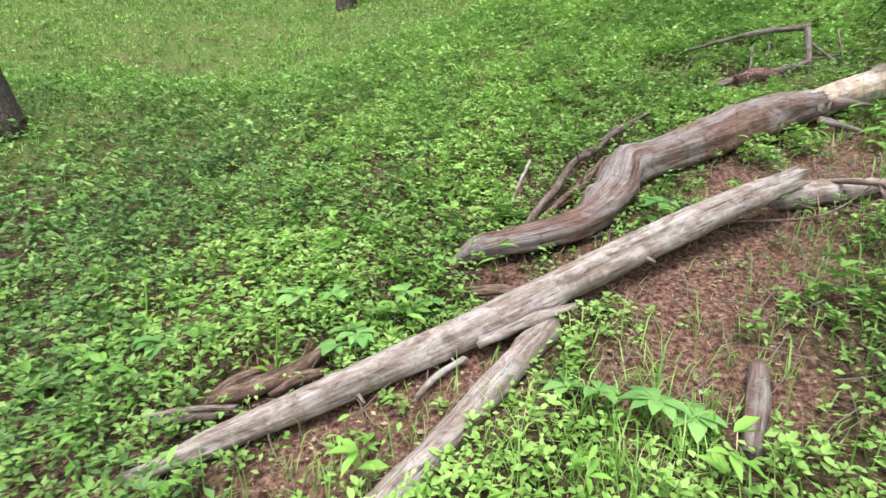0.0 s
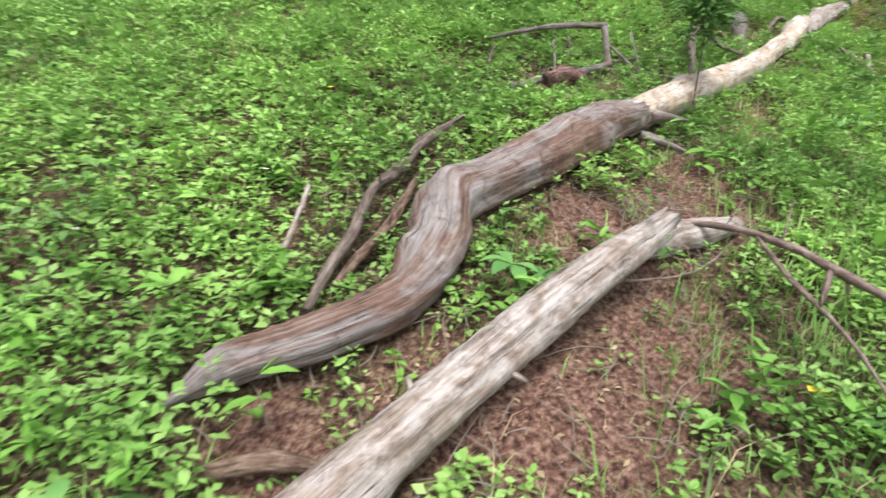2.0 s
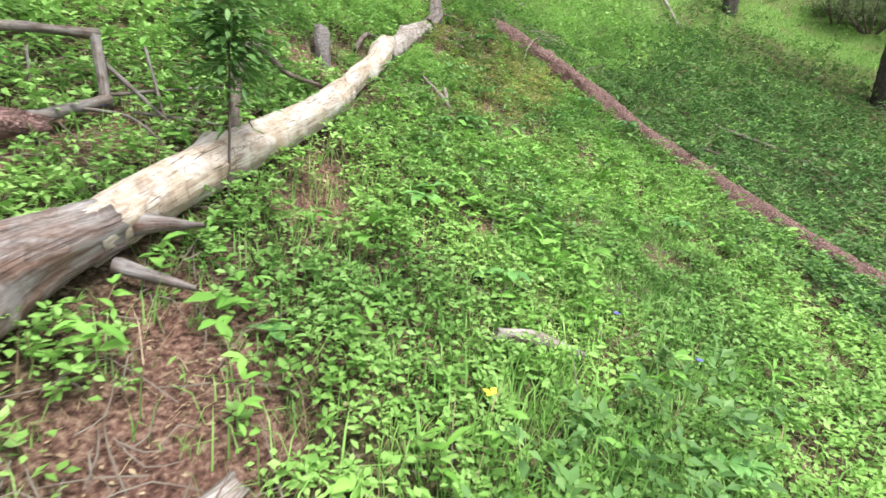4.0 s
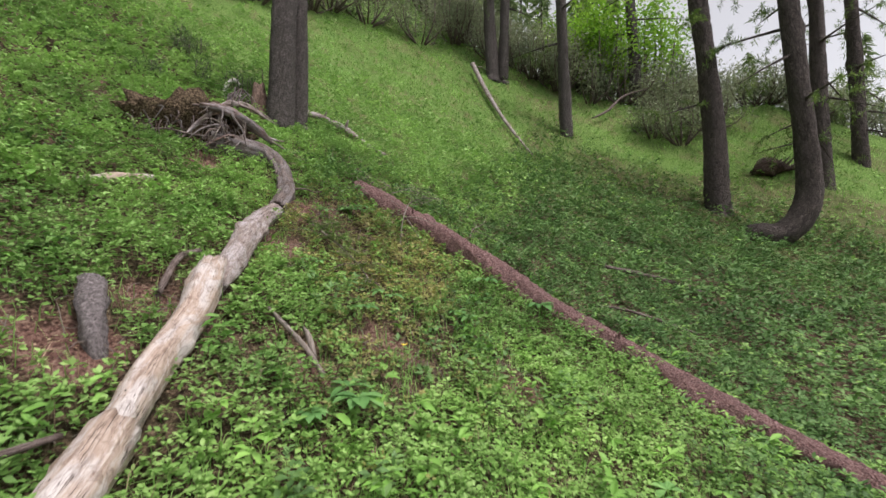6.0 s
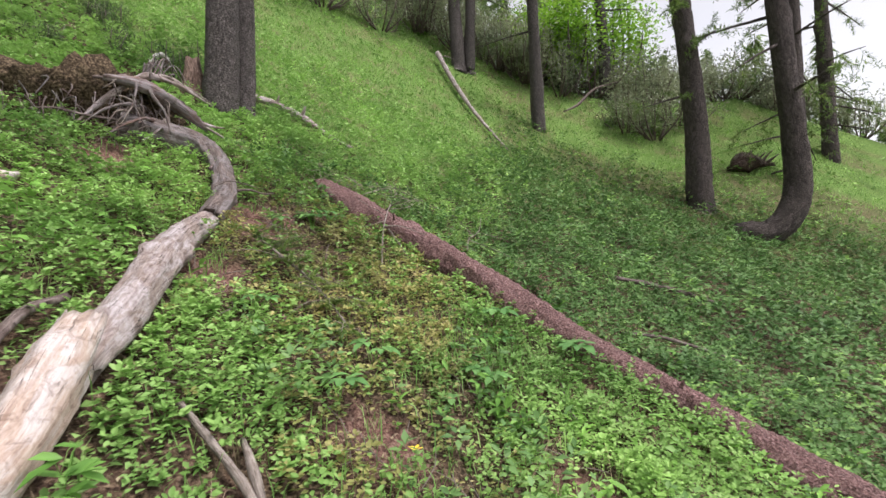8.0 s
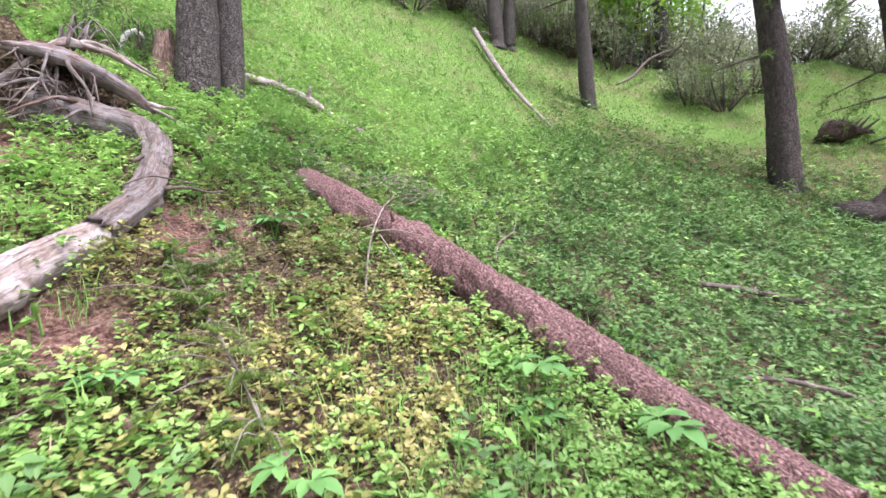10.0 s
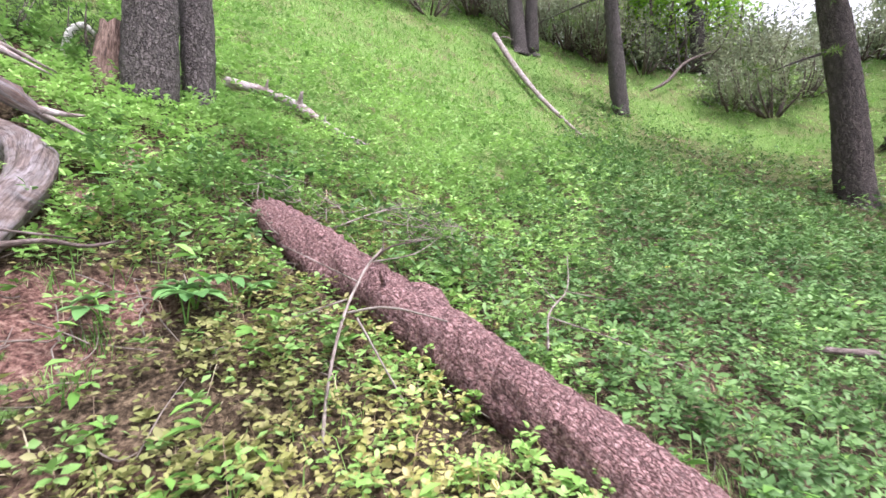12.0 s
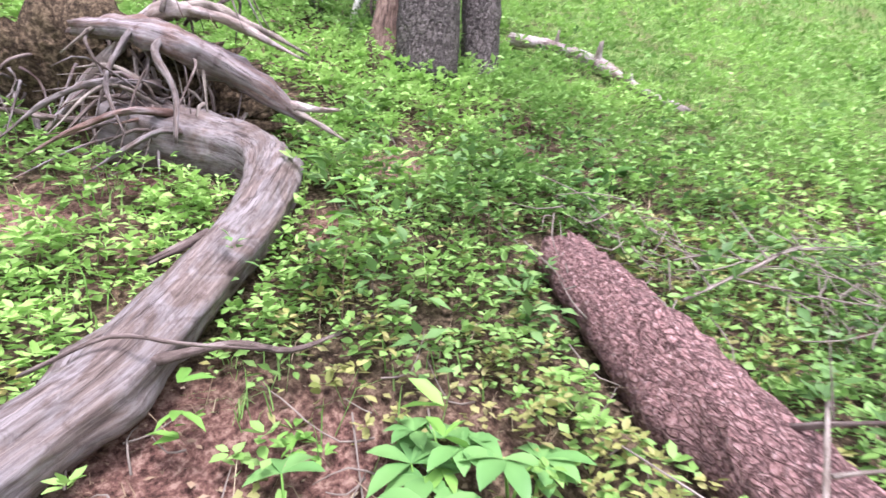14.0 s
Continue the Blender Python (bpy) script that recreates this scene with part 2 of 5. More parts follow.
PALE = wood_material("pale_wood", ((.34, (.27, .235, .235)), (.5, (.37, .33, .33)), (.66, (.46, .425, .425))), ((.34, (.13, .1, .09)), (.5, (.235, .185, .165)), (.66, (.35, .295, .27))))
GREY = wood_material("silvered_wood", ((.34, (.14, .12, .125)), (.5, (.215, .19, .195)), (.66, (.31, .285, .295))), ((.34, (.06, .036, .03)), (.5, (.135, .082, .068)), (.66, (.22, .15, .125))), streak=(3.5, 70), blotch=(7, 1.5))
GOLD = wood_material("stripped_wood", ((.34, (.41, .36, .34)), (.5, (.5, .45, .43)), (.66, (.58, .54, .52))), ((.34, (.28, .2, .16)), (.5, (.4, .31, .255)), (.66, (.48, .4, .345))), blotch=(8, 2.5))
ASH = wood_material("ashen_wood", ((.34, (.11, .096, .096)), (.5, (.175, .156, .157)), (.66, (.245, .222, .223))), ((.34, (.058, .044, .04)), (.5, (.125, .096, .085)), (.66, (.2, .162, .147))))
ROT = wood_material("rotten_wood", ((.34, (.04, .025, .02)), (.5, (.14, .09, .07)), (.66, (.27, .2, .16))), streak=(12, 60), bump=0.9)
BRANCH = wood_material("branch_bark", ((.34, (.09, .06, .055)), (.5, (.19, .135, .125)), (.66, (.31, .25, .235))), streak=(14, 60))
TWIG = wood_material("twig_wood", ((.34, (.05, .035, .03)), (.5, (.13, .1, .09)), (.66, (.23, .19, .175))), streak=(8, 90))
TWIG_PALE = wood_material("bleached_twig", ((.34, (.11, .09, .075)), (.5, (.23, .195, .17)), (.66, (.34, .3, .27))), streak=(8, 90))
BARK_RED = bark_material("larch_bark", (.085, .047, .043), (.265, .16, .153), (.45, .335, .32), (34, 15), 0.04)
BARK_ASH = bark_material("ashen_bark", (.1, .088, .088), (.22, .2, .2), (.38, .36, .36), (45, 34), 0.012)
BARK = bark_material("grey_bark", (.025, .02, .019), (.09, .077, .072), (.24, .22, .2), (9, 3.5), 0.06)
BARK_LIGHT = bark_material("light_bark", (.04, .035, .033), (.105, .095, .09), (.23, .215, .205), (17, 7), 0.05)
HUMUS = wood_material("root_earth", ((.36, (.012, .008, .006)), (.5, (.04, .026, .02)), (.64, (.11, .075, .06))), ((.36, (.03, .018, .014)), (.5, (.08, .052, .042)), (.64, (.16, .11, .09))), streak=(25, 25), bump=1.0, depth=0.04)

# ---- mesh helpers ----
rng = np.random.default_rng(7)


def mesh_of(name, verts, tris, mat):
    """A mesh from arrays of corners and triangles."""
    me = bpy.data.meshes.new(name)
    verts, tris = np.asarray(verts, np.float32).reshape(-1, 3), np.asarray(tris, np.int32).reshape(-1, 3)
    me.vertices.add(len(verts))
    me.vertices.foreach_set("co", verts.ravel())
    me.loops.add(tris.size)
    me.loops.foreach_set("vertex_index", tris.ravel())
    me.polygons.add(len(tris))
    me.polygons.foreach_set("loop_start", np.arange(0, tris.size, 3, dtype=np.int32))
    me.update(calc_edges=True)
    me.materials.append(mat)
    return me


def part(name, me, parent, label=""):
    ob = new(name, me)
    ob.parent = parent
    return tagged(ob, label) if label else ob


def leaf_arrays(p, az, el, length, width, fold=0.18, droop=0.15, full=False):
    """Folded leaves: four triangles each, or six with a rounder outline."""
    n = len(p)
    d = np.stack([np.cos(az) * np.cos(el), np.sin(az) * np.cos(el), np.sin(el)], -1)
    s = np.stack([-np.sin(az), np.cos(az), np.zeros(n)], -1)
    roll = rng.normal(0, .35, n)[:, None]
    up = np.cross(d, s)
    s, up = s * np.cos(roll) + up * np.sin(roll), up * np.cos(roll) - s * np.sin(roll)
    L, w = length[:, None], width[:, None]
    if not full:
        v = np.empty((n, 5, 3))
        v[:, 0] = p
        v[:, 1] = p + d * L * .45 + s * w * .5
        v[:, 2] = p + d * L * .5 - up * w * fold
        v[:, 3] = p + d * L * .45 - s * w * .5
        v[:, 4] = p + d * L - up * L * droop - np.array([0, 0, 1]) * L * droop * .5
        t = np.array([[0, 2, 1], [0, 3, 2], [1, 2, 4], [2, 3, 4]])
        return v.reshape(-1, 3), (np.arange(n)[:, None, None] * 5 + t).reshape(-1, 3)
    v = np.empty((n, 7, 3))
    v[:, 0] = p
    v[:, 1] = p + d * L * .26 + s * w * .42
    v[:, 2] = p + d * L * .64 + s * w * .46 - up * L * droop * .35
    v[:, 3] = p + d * L - up * L * droop - np.array([0, 0, 1]) * L * droop * .5
    v[:, 4] = p + d * L * .64 - s * w * .46 - up * L * droop * .35
    v[:, 5] = p + d * L * .26 - s * w * .42
    v[:, 6] = p + d * L * .48 - up * (w * fold + L * droop * .2)
    t = np.array([[6, 0, 1], [6, 1, 2], [6, 2, 3], [6, 3, 4], [6, 4, 5], [6, 5, 0]])
    return v.reshape(-1, 3), (np.arange(n)[:, None, None] * 7 + t).reshape(-1, 3)


def blade_arrays(p, az, lean, height, width):
    """Grass blades that bend over: five corners, three triangles each."""
    n = len(p)
    d = np.stack([np.cos(az), np.sin(az), np.zeros(n)], -1)
    s = np.stack([-np.sin(az), np.cos(az), np.zeros(n)], -1)
    h, w, u = height[:, None], width[:, None], np.array([0, 0, 1.])
    k = lean[:, None]
    v = np.empty((n, 5, 3))
    v[:, 0], v[:, 1] = p + s * w * .5, p - s * w * .5
    m = p + u * h * .6 + d * h * k * .35
    v[:, 2], v[:, 3] = m + s * w * .4, m - s * w * .4
    v[:, 4] = p + u * h * (1 - .35 * k) + d * h * k
    t = np.array([[0, 1, 2], [1, 3, 2], [2, 3, 4]])
    return v.reshape(-1, 3), (np.arange(n)[:, None, None] * 5 + t).reshape(-1, 3)


def join(arrays):
    vs, ts, k = [], [], 0
    for v, t in arrays:
        vs.append(v)
        ts.append(t + k)
        k += len(v)
    return np.concatenate(vs), np.concatenate(ts)


def smooth_line(pts, radii, step):
    """Points and radii at even steps along a smooth line through the given points."""
    pts, radii = np.array(pts, float), np.array(radii, float)
    ext = np.vstack([2 * pts[0] - pts[1], pts, 2 * pts[-1] - pts[-2]])
    out, rad = [], []
    for i in range(len(pts) - 1):
        a, b, c, d = ext[i:i + 4]
        n = max(2, int(np.linalg.norm(c - b) / step))
        for u in np.arange(n) / n:
            out.append(.5 * (2 * b + (c - a) * u + (2 * a - 5 * b + 4 * c - d) * u * u + (3 * b - a - 3 * c + d) * u ** 3))
            rad.append(radii[i] + (radii[i + 1] - radii[i]) * (u * u * (3 - 2 * u)))
    out.append(pts[-1])
    rad.append(radii[-1])
    return np.array(out), np.array(rad)


def tube_mesh(name, pts, radii, mat, sides=10, step=0.06, rough=0.08, jag=0.0, knots=0, seed=0, flutes=0.0):
    """A tapered, uneven log, branch or root. rough: relief as a share of the radius; jag: how far the ends are splintered; flutes: ridges along it."""
    r = np.random.default_rng(seed + len(pts) * 13)
    line, rad = smooth_line(pts, radii, step)
    tan = np.gradient(line, axis=0)
    tan /= np.linalg.norm(tan, axis=1)[:, None] + 1e-9
    ref = np.array([0, 0, 1.]) if abs(tan[0][2]) < .9 else np.array([1., 0, 0])
    n, m = len(line), sides
    ang = np.arange(m) * 2 * np.pi / m
    ph = r.uniform(0, 6.28, 6)
    dist = np.r_[0, np.cumsum(np.linalg.norm(np.diff(line, axis=0), axis=1))]
    A, D = np.meshgrid(ang, dist)
    mean = rad.mean()
    rel = 1 + rough * (np.sin(2 * A + 2.1 * D / (mean * 6) + ph[0]) * .6 + np.sin(3 * A - 3.7 * D / (mean * 5) + ph[1]) * .5 + np.sin(D / (mean * 3.1) + ph[2]) * .4
                       + r.normal(0, .45, A.shape))
    rel += flutes * (np.sin(5 * A + .6 * np.sin(D * 2 + ph[3]) + ph[4]) * .6 + np.sin(8 * A + ph[5] + D * .8) * .5)
    for _ in range(knots):
        ka, kd = r.uniform(0, 6.28), r.uniform(dist[1], dist[-1])
        da = np.angle(np.exp(1j * (A - ka)))
        rel += .3 * np.exp(-(da / .45) ** 2 - ((D - kd) / (mean * .7)) ** 2)
    x = np.cross(tan, ref)
    x /= np.linalg.norm(x, axis=1)[:, None] + 1e-9
    y = np.cross(tan, x)
    R = rel * rad[:, None]
    V = line[:, None] + x[:, None] * (np.cos(A) * R)[..., None] + y[:, None] * (np.sin(A) * R)[..., None]
    if jag:
        for end, sg in ((0, -1), (-1, 1)):
            V[end] += tan[end] * (sg * r.uniform(0, jag, m))[:, None]
    ends = np.array([line[0] + tan[0] * jag * .2, line[-1] - tan[-1] * jag * .2])
    V = np.vstack([V.reshape(-1, 3), ends])
    i, j = np.meshgrid(np.arange(n - 1), np.arange(m), indexing="ij")
    a, b, c, d = i * m + j, i * m + (j + 1) % m, (i + 1) * m + (j + 1) % m, (i + 1) * m + j
    T = np.concatenate([np.stack([a, b, c], -1).reshape(-1, 3), np.stack([a, c, d], -1).reshape(-1, 3)])
    k = np.arange(m)
    cap0 = np.stack([np.full(m, n * m), (k + 1) % m, k], -1)
    cap1 = np.stack([np.full(m, n * m + 1), (n - 1) * m + k, (n - 1) * m + (k + 1) % m], -1)
    T = np.concatenate([T, cap0, cap1])
    me = mesh_of(name, V, T, mat)
    u = np.r_[np.abs(A - np.pi).ravel() * mean, 0, 0]
    w = np.r_[D.ravel(), dist[0], dist[-1]] + seed * 1.7
    uv = me.uv_layers.new(name="map")
    uv.data.foreach_set("uv", np.stack([u, w], -1)[T.ravel()].astype(np.float32).ravel())
    me.polygons.foreach_set("use_smooth", np.r_[np.ones(len(T) - 2 * m, bool), np.zeros(2 * m, bool)])
    return me


def laid(pts):
    """Rows of plan place, height over the ground and radius -> points and radii."""
    return [(x, y, float(ground(x, y)) + h) for x, y, h, _ in pts], [q[3] for q in pts]


LOGS = []     # stretches of plan that lying wood covers: ends and half width


def covers(pts, wide=1.0):
    for a, b in zip(pts, pts[1:]):
        LOGS.append((a[0], a[1], b[0], b[1], max(a[3], b[3]) * wide))


def thing(name, label, category, group="", at=(0, 0, 0)):
    ob = new(name)
    ob.location = at
    return tagged(ob, label, category, group)


def log_thing(name, label, category, pts, mat, group="", sides=12, step=0.05, rough=0.09, jag=0.05, knots=2, seed=1, flutes=0.04, stubs=(), cover=1.0):
    """A lying log: body, and its broken branch stubs (share of length, side angle, length, radius)."""
    at = laid(pts)
    covers(pts, cover)
    top = thing(name, label, category, group)
    part("log_body" if stubs else "wood", tube_mesh(name, *at, mat, sides, step, rough, jag, knots, seed, flutes), top)
    line, rad = smooth_line(*at, 0.05)
    for f, ang, ln, r in stubs:
        i = min(int(f * (len(line) - 1)), len(line) - 2)
        t = Vector(line[i + 1] - line[i]).normalized()
        side = t.cross(Vector((0, 0, 1))).normalized()
        d = side * math.cos(ang) + Vector((0, 0, 1)) * math.sin(ang) + t * .4
        p = Vector(line[i]) + d * rad[i] * .4
        q = p + d * (rad[i] * .6 + ln)
        part("branch_stub", tube_mesh("stub", [p, (p + q) / 2, q], [r * 1.5, r, r * .6], mat, 7, .02, .12, .02, 0, seed + i), top, "short broken branch stub")
    return top

# ---- ground ----
def ground_mesh():
    xs = np.unique(np.r_[np.linspace(-400, -60, 12), np.linspace(-60, -5, 40), np.arange(-5, 13, .085), np.linspace(13, 40, 110), np.linspace(40, 70, 20), np.linspace(70, 420, 12)])
    ys = np.unique(np.r_[np.linspace(-400, -60, 12), np.linspace(-60, -5, 36), np.arange(-5, .6, .2), np.arange(.6, 10, .085), np.linspace(10, 30, 80), np.linspace(30, 70, 30), np.linspace(70, 420, 12)])
    X, Y = np.meshgrid(xs, ys)
    Z = soil_z(X, Y)
    far = np.hypot(X - 5, Y - 5)
    Z = np.where(far > 60, np.minimum(Z, soil_z(5 + (X - 5) * 60 / far, 5 + (Y - 5) * 60 / far) + (far - 60) * .02), Z)
    n, m = X.shape
    i, j = np.meshgrid(np.arange(n - 1), np.arange(m - 1), indexing="ij")
    a = i * m + j
    T = np.concatenate([np.stack([a, a + 1, a + m + 1], -1).reshape(-1, 3), np.stack([a, a + m + 1, a + m], -1).reshape(-1, 3)])
    me = mesh_of("ground", np.stack([X, Y, Z], -1), T, EARTH)
    at = me.attributes.new("bare", "FLOAT", "POINT")
    soft = np.clip(bare(X, Y) + .55 * (lattice(X * 3, Y * 3, 9) > .62) * lattice(X * 11, Y * 11, 5), 0, 1)
    at.data.foreach_set("value", soft.astype(np.float32).ravel())
    tu = me.attributes.new("turf", "FLOAT", "POINT")
    tu.data.foreach_set("value", np.clip(np.maximum(np.maximum(meadow(X, Y) * 1.1, np.maximum(np.clip((X - 13) / 4, 0, .75) * np.clip((Y + 1) / 4, .6, 1), np.clip((Y - 4.6) / 3, 0, .8) * np.clip((6 - X) / 3, 0, 1))), .6 * np.exp(-((X - 4.4) / 1.6) ** 2 - ((Y - 2.2) / 1.0) ** 2)) - .3 * lattice(X * 2, Y * 2, 8), 0, 1).astype(np.float32).ravel())
    me.polygons.foreach_set("use_smooth", np.ones(len(T), bool))
    return me


tagged(new("ground", ground_mesh()), "reddish earth and moss on a steep forest slope", "ground", kind="structure")

# ---- lying wood ----
trunk = thing("fallen_trunk", "long crooked silvered trunk lying across the slope with upturned roots", "fallen tree")
SEC_A = [(.02, 2.64, .08, .015), (.19, 2.68, .1, .062), (.49, 2.69, .1, .08), (.74, 2.74, .1, .09), (.92, 2.9, .11, .115), (1.06, 3.15, .12, .13), (1.28, 3.22, .12, .11),
         (1.65, 3.33, .13, .125), (2.08, 3.49, .14, .13), (2.42, 3.58, .125, .1)]
SEC_B = [(2.36, 3.56, .125, .097), (2.8, 3.73, .12, .1), (3.2, 3.86, .12, .105), (3.96, 4.11, .11, .1), (4.42, 4.32, .09, .1)]
SEC_C = [(4.36, 4.28, .085, .07), (4.78, 4.5, .09, .086), (5.23, 4.69, .1, .086), (5.6, 4.9, .12, .104), (5.78, 5.0, .13, .09)]
SEC_D = [(5.68, 4.9, .09, .08), (6.04, 5.05, .1, .1), (6.8, 5.42, .08, .105), (7.1, 5.52, .08, .1), (7.5, 5.63, .07, .085)]
SEC_E = [(7.42, 5.58, .11, .08), (7.74, 5.7, .12, .085), (7.89, 5.77, .12, .088), (8.1, 5.93, .12, .09), (8.33, 6.11, .12, .094), (8.5, 6.3, .12, .1), (8.56, 6.46, .12, .108), (8.49, 6.64, .11, .12), (8.36, 6.82, .1, .14), (8.2, 7.02, .1, .17)]
for k, (sec, mat, lab) in enumerate(((SEC_A, GREY, "silver-grey and reddish weathered wood"), (SEC_B, GOLD, "barkless pale tan wood"), (SEC_C, GOLD, "barkless golden wood"),
                                     (SEC_D, PALE, "bleached pale wood"), (SEC_E, ASH, "grey weathered root end"))):
    part("trunk_section", tube_mesh("trunk_section", *laid(sec), mat, 32, .03, .05, (.03, .03, .1, .1, .06)[k], 5, 3 + k, (.085, .06, .07, .06, .11)[k]), trunk, lab)
    covers(sec, .9)
for pts, mat in (([(2.5, 3.56, .13, .05), (2.62, 3.5, .13, .028), (2.72, 3.46, .12, .008)], GREY), ([(2.42, 3.48, .06, .03), (2.5, 3.38, .05, .022), (2.58, 3.3, .03, .01)], GREY),
                 ([(1.95, 3.42, .05, .04), (1.9, 3.3, .03, .03), (1.8, 3.2, .02, .01)], ROT),
                 ([(3.2, 3.9, .15, .028), (3.42, 4.18, .32, .03), (3.7, 4.38, .38, .028), (3.98, 4.4, .2, .02), (4.3, 4.42, .1, .012)], TWIG),
                 ([(7.95, 5.72, .16, .014), (8.12, 5.68, .15, .01), (8.24, 5.62, .12, .008), (8.38, 5.62, .1, .005)], TWIG), ([(8.2, 6.1, .16, .018), (8.02, 6.0, .2, .01)], TWIG)):
    part("branch_stub", tube_mesh("branch_stub", *laid(pts), mat, 8, .03, .1, .015, 0, 5, .05), trunk, "broken branch stub")


def root_plate():
    """Earth torn up with the roots: an uneven wall, hollow in front."""
    bm = bmesh.new()
    bmesh.ops.create_icosphere(bm, subdivisions=5, radius=1)
    ax = Vector((-.77, .64, -.1))
    side = Vector((.64, .77, 0))
    c = Vector((7.98, 7.3, float(ground(8.0, 7.2)) + .06))
    for v in bm.verts:
        p = v.co.copy()
        k = 1 + .26 * noise.noise(p * 2.1) + .26 * noise.noise(p * 5.3) + .22 * noise.noise(p * 11) + .14 * noise.noise(p * 23)
        hollow = .3 * max(0, -p.y) * max(0, 1 - ((p.z - .1) / .75) ** 2)
        v.co = c + ax * p.x * .78 * k + side * (p.y * .3 * k + hollow) + Vector((0, 0, p.z * .5 * k))
    me = bpy.data.meshes.new("root_plate")
    uv = bm.loops.layers.uv.new("map")
    for f in bm.faces:
        f.smooth = True
        for l in f.loops:
            l[uv].uv = (l.vert.co.x + l.vert.co.y, l.vert.co.z)
    bm.to_mesh(me)
    bm.free()
    me.materials.append(EARTH)
    return me


part("root_plate", root_plate(), trunk, "dark torn-up earth between the roots")
ROOTS = (([(8.0, 7.02, 5.08), (8.15, 6.9, 5.08), (8.27, 6.81, 5.05), (8.45, 6.73, 4.97), (8.6, 6.63, 4.87), (8.76, 6.54, 4.74)], [.03, .05, .066, .07, .056, .02], GREY),
         ([(7.9, 7.22, 4.66), (8.02, 7.12, 4.84), (8.14, 6.98, 5.02), (8.24, 6.87, 5.13), (8.32, 6.8, 5.17), (8.48, 6.64, 5.12), (8.7, 6.44, 4.97)], [.014, .024, .029, .031, .03, .02, .006], PALE),
         ([(8.28, 6.84, 5.17), (8.42, 6.72, 5.19), (8.58, 6.58, 5.1), (8.74, 6.46, 5.0)], [.022, .018, .013, .005], TWIG_PALE),
         ([(8.7, 6.57, 4.8), (8.8, 6.48, 4.78), (8.86, 6.42, 4.78)], [.022, .014, .006], PALE),
         ([(8.72, 6.56, 4.78), (8.8, 6.44, 4.7), (8.86, 6.36, 4.64)], [.016, .01, .004], TWIG_PALE),
         ([(8.3, 6.8, 5.08), (8.22, 6.72, 4.96), (8.26, 6.62, 4.8), (8.24, 6.55, 4.6)], [.014, .016, .012, .007], ASH),
         ([(8.2, 6.86, 5.12), (8.12, 6.8, 4.98), (8.06, 6.76, 4.82), (8.1, 6.68, 4.62)], [.01, .011, .008, .004], ASH),
         ([(8.26, 6.84, 4.86), (8.06, 6.84, 4.84), (7.9, 6.92, 4.76), (7.74, 7.0, 4.6)], [.02, .014, .01, .004], ASH),
         ([(8.3, 6.78, 4.74), (8.12, 6.72, 4.72), (7.96, 6.74, 4.64), (7.82, 6.8, 4.54)], [.018, .013, .009, .004], GREY),
         ([(8.34, 6.72, 4.66), (8.2, 6.62, 4.64), (8.08, 6.6, 4.56), (7.98, 6.62, 4.48)], [.016, .011, .008, .004], ASH),
         ([(7.6, 7.5, 4.72), (7.76, 7.3, 4.76), (7.95, 7.1, 4.72), (8.2, 6.92, 4.72)], [.006, .01, .013, .018], TWIG),
         ([(7.55, 7.62, 4.95), (7.8, 7.35, 5.06), (8.05, 7.1, 5.1), (8.3, 6.86, 5.1)], [.008, .012, .016, .02], TWIG))
for pts, rad, mat in ROOTS:
    part("root", tube_mesh("root", pts, rad, mat, 12, .03, .2, .01, 5, int(pts[0][1] * 10), .1), trunk, "bleached bent root")
r_ = random.Random(4)
RIM = [Vector(q) for q in ((7.5, 7.55, 4.95), (7.75, 7.3, 5.05), (8.0, 7.06, 5.1), (8.25, 6.86, 5.1), (8.42, 6.74, 5.0), (8.6, 6.62, 4.86))]
for k in range(130):     # roots that hang from the torn rim, curl above it or fan out from the butt
    u = r_.uniform(0, len(RIM) - 1.01)
    s0 = RIM[int(u)].lerp(RIM[int(u) + 1], u % 1) + Vector((r_.uniform(-.04, .12), r_.uniform(-.04, .14), r_.uniform(-.3, .03)))
    lift = r_.uniform(0, .1)
    if k % 10 == 0:
        s0 = Vector((8.3, 6.83, 5.14)) + Vector((r_.uniform(-.06, .1), r_.uniform(-.06, .06), 0))
        d = Vector((r_.uniform(-.1, .7), r_.uniform(-.5, .2), r_.uniform(-.05, .3)))
        lift = r_.uniform(.1, .24)
    elif k % 3 == 0:
        s0 = Vector((8.3, 6.84, 4.74)) + Vector((r_.uniform(-.12, .05), r_.uniform(-.12, .1), r_.uniform(-.12, .12)))
        d = Vector((r_.uniform(-.9, -.2), r_.uniform(-.3, .5), r_.uniform(-.35, .2)))
    else:
        d = Vector((r_.uniform(-.3, .12), r_.uniform(-.35, .02), r_.uniform(-.9, -.25)))
    ln = r_.uniform(.25, .62)
    m1 = s0 + d * ln * .5 + Vector((r_.uniform(-.07, .07), r_.uniform(-.07, .07), lift))
    e1 = s0 + d * ln + Vector((r_.uniform(-.08, .08), r_.uniform(-.08, .08), -r_.uniform(.0, .1)))
    e1.z = max(e1.z, float(ground(e1.x, e1.y)) + .02)
    r0 = r_.uniform(.004, .012) * (1.5 if k % 7 == 0 else 1)
    part("rootlet", tube_mesh("rootlet", [s0, m1, e1], [r0, r0 * .7, r0 * .25], (ASH, TWIG, GREY, TWIG_PALE)[k % 4], 5, .04, .1, 0, 0, k), trunk)

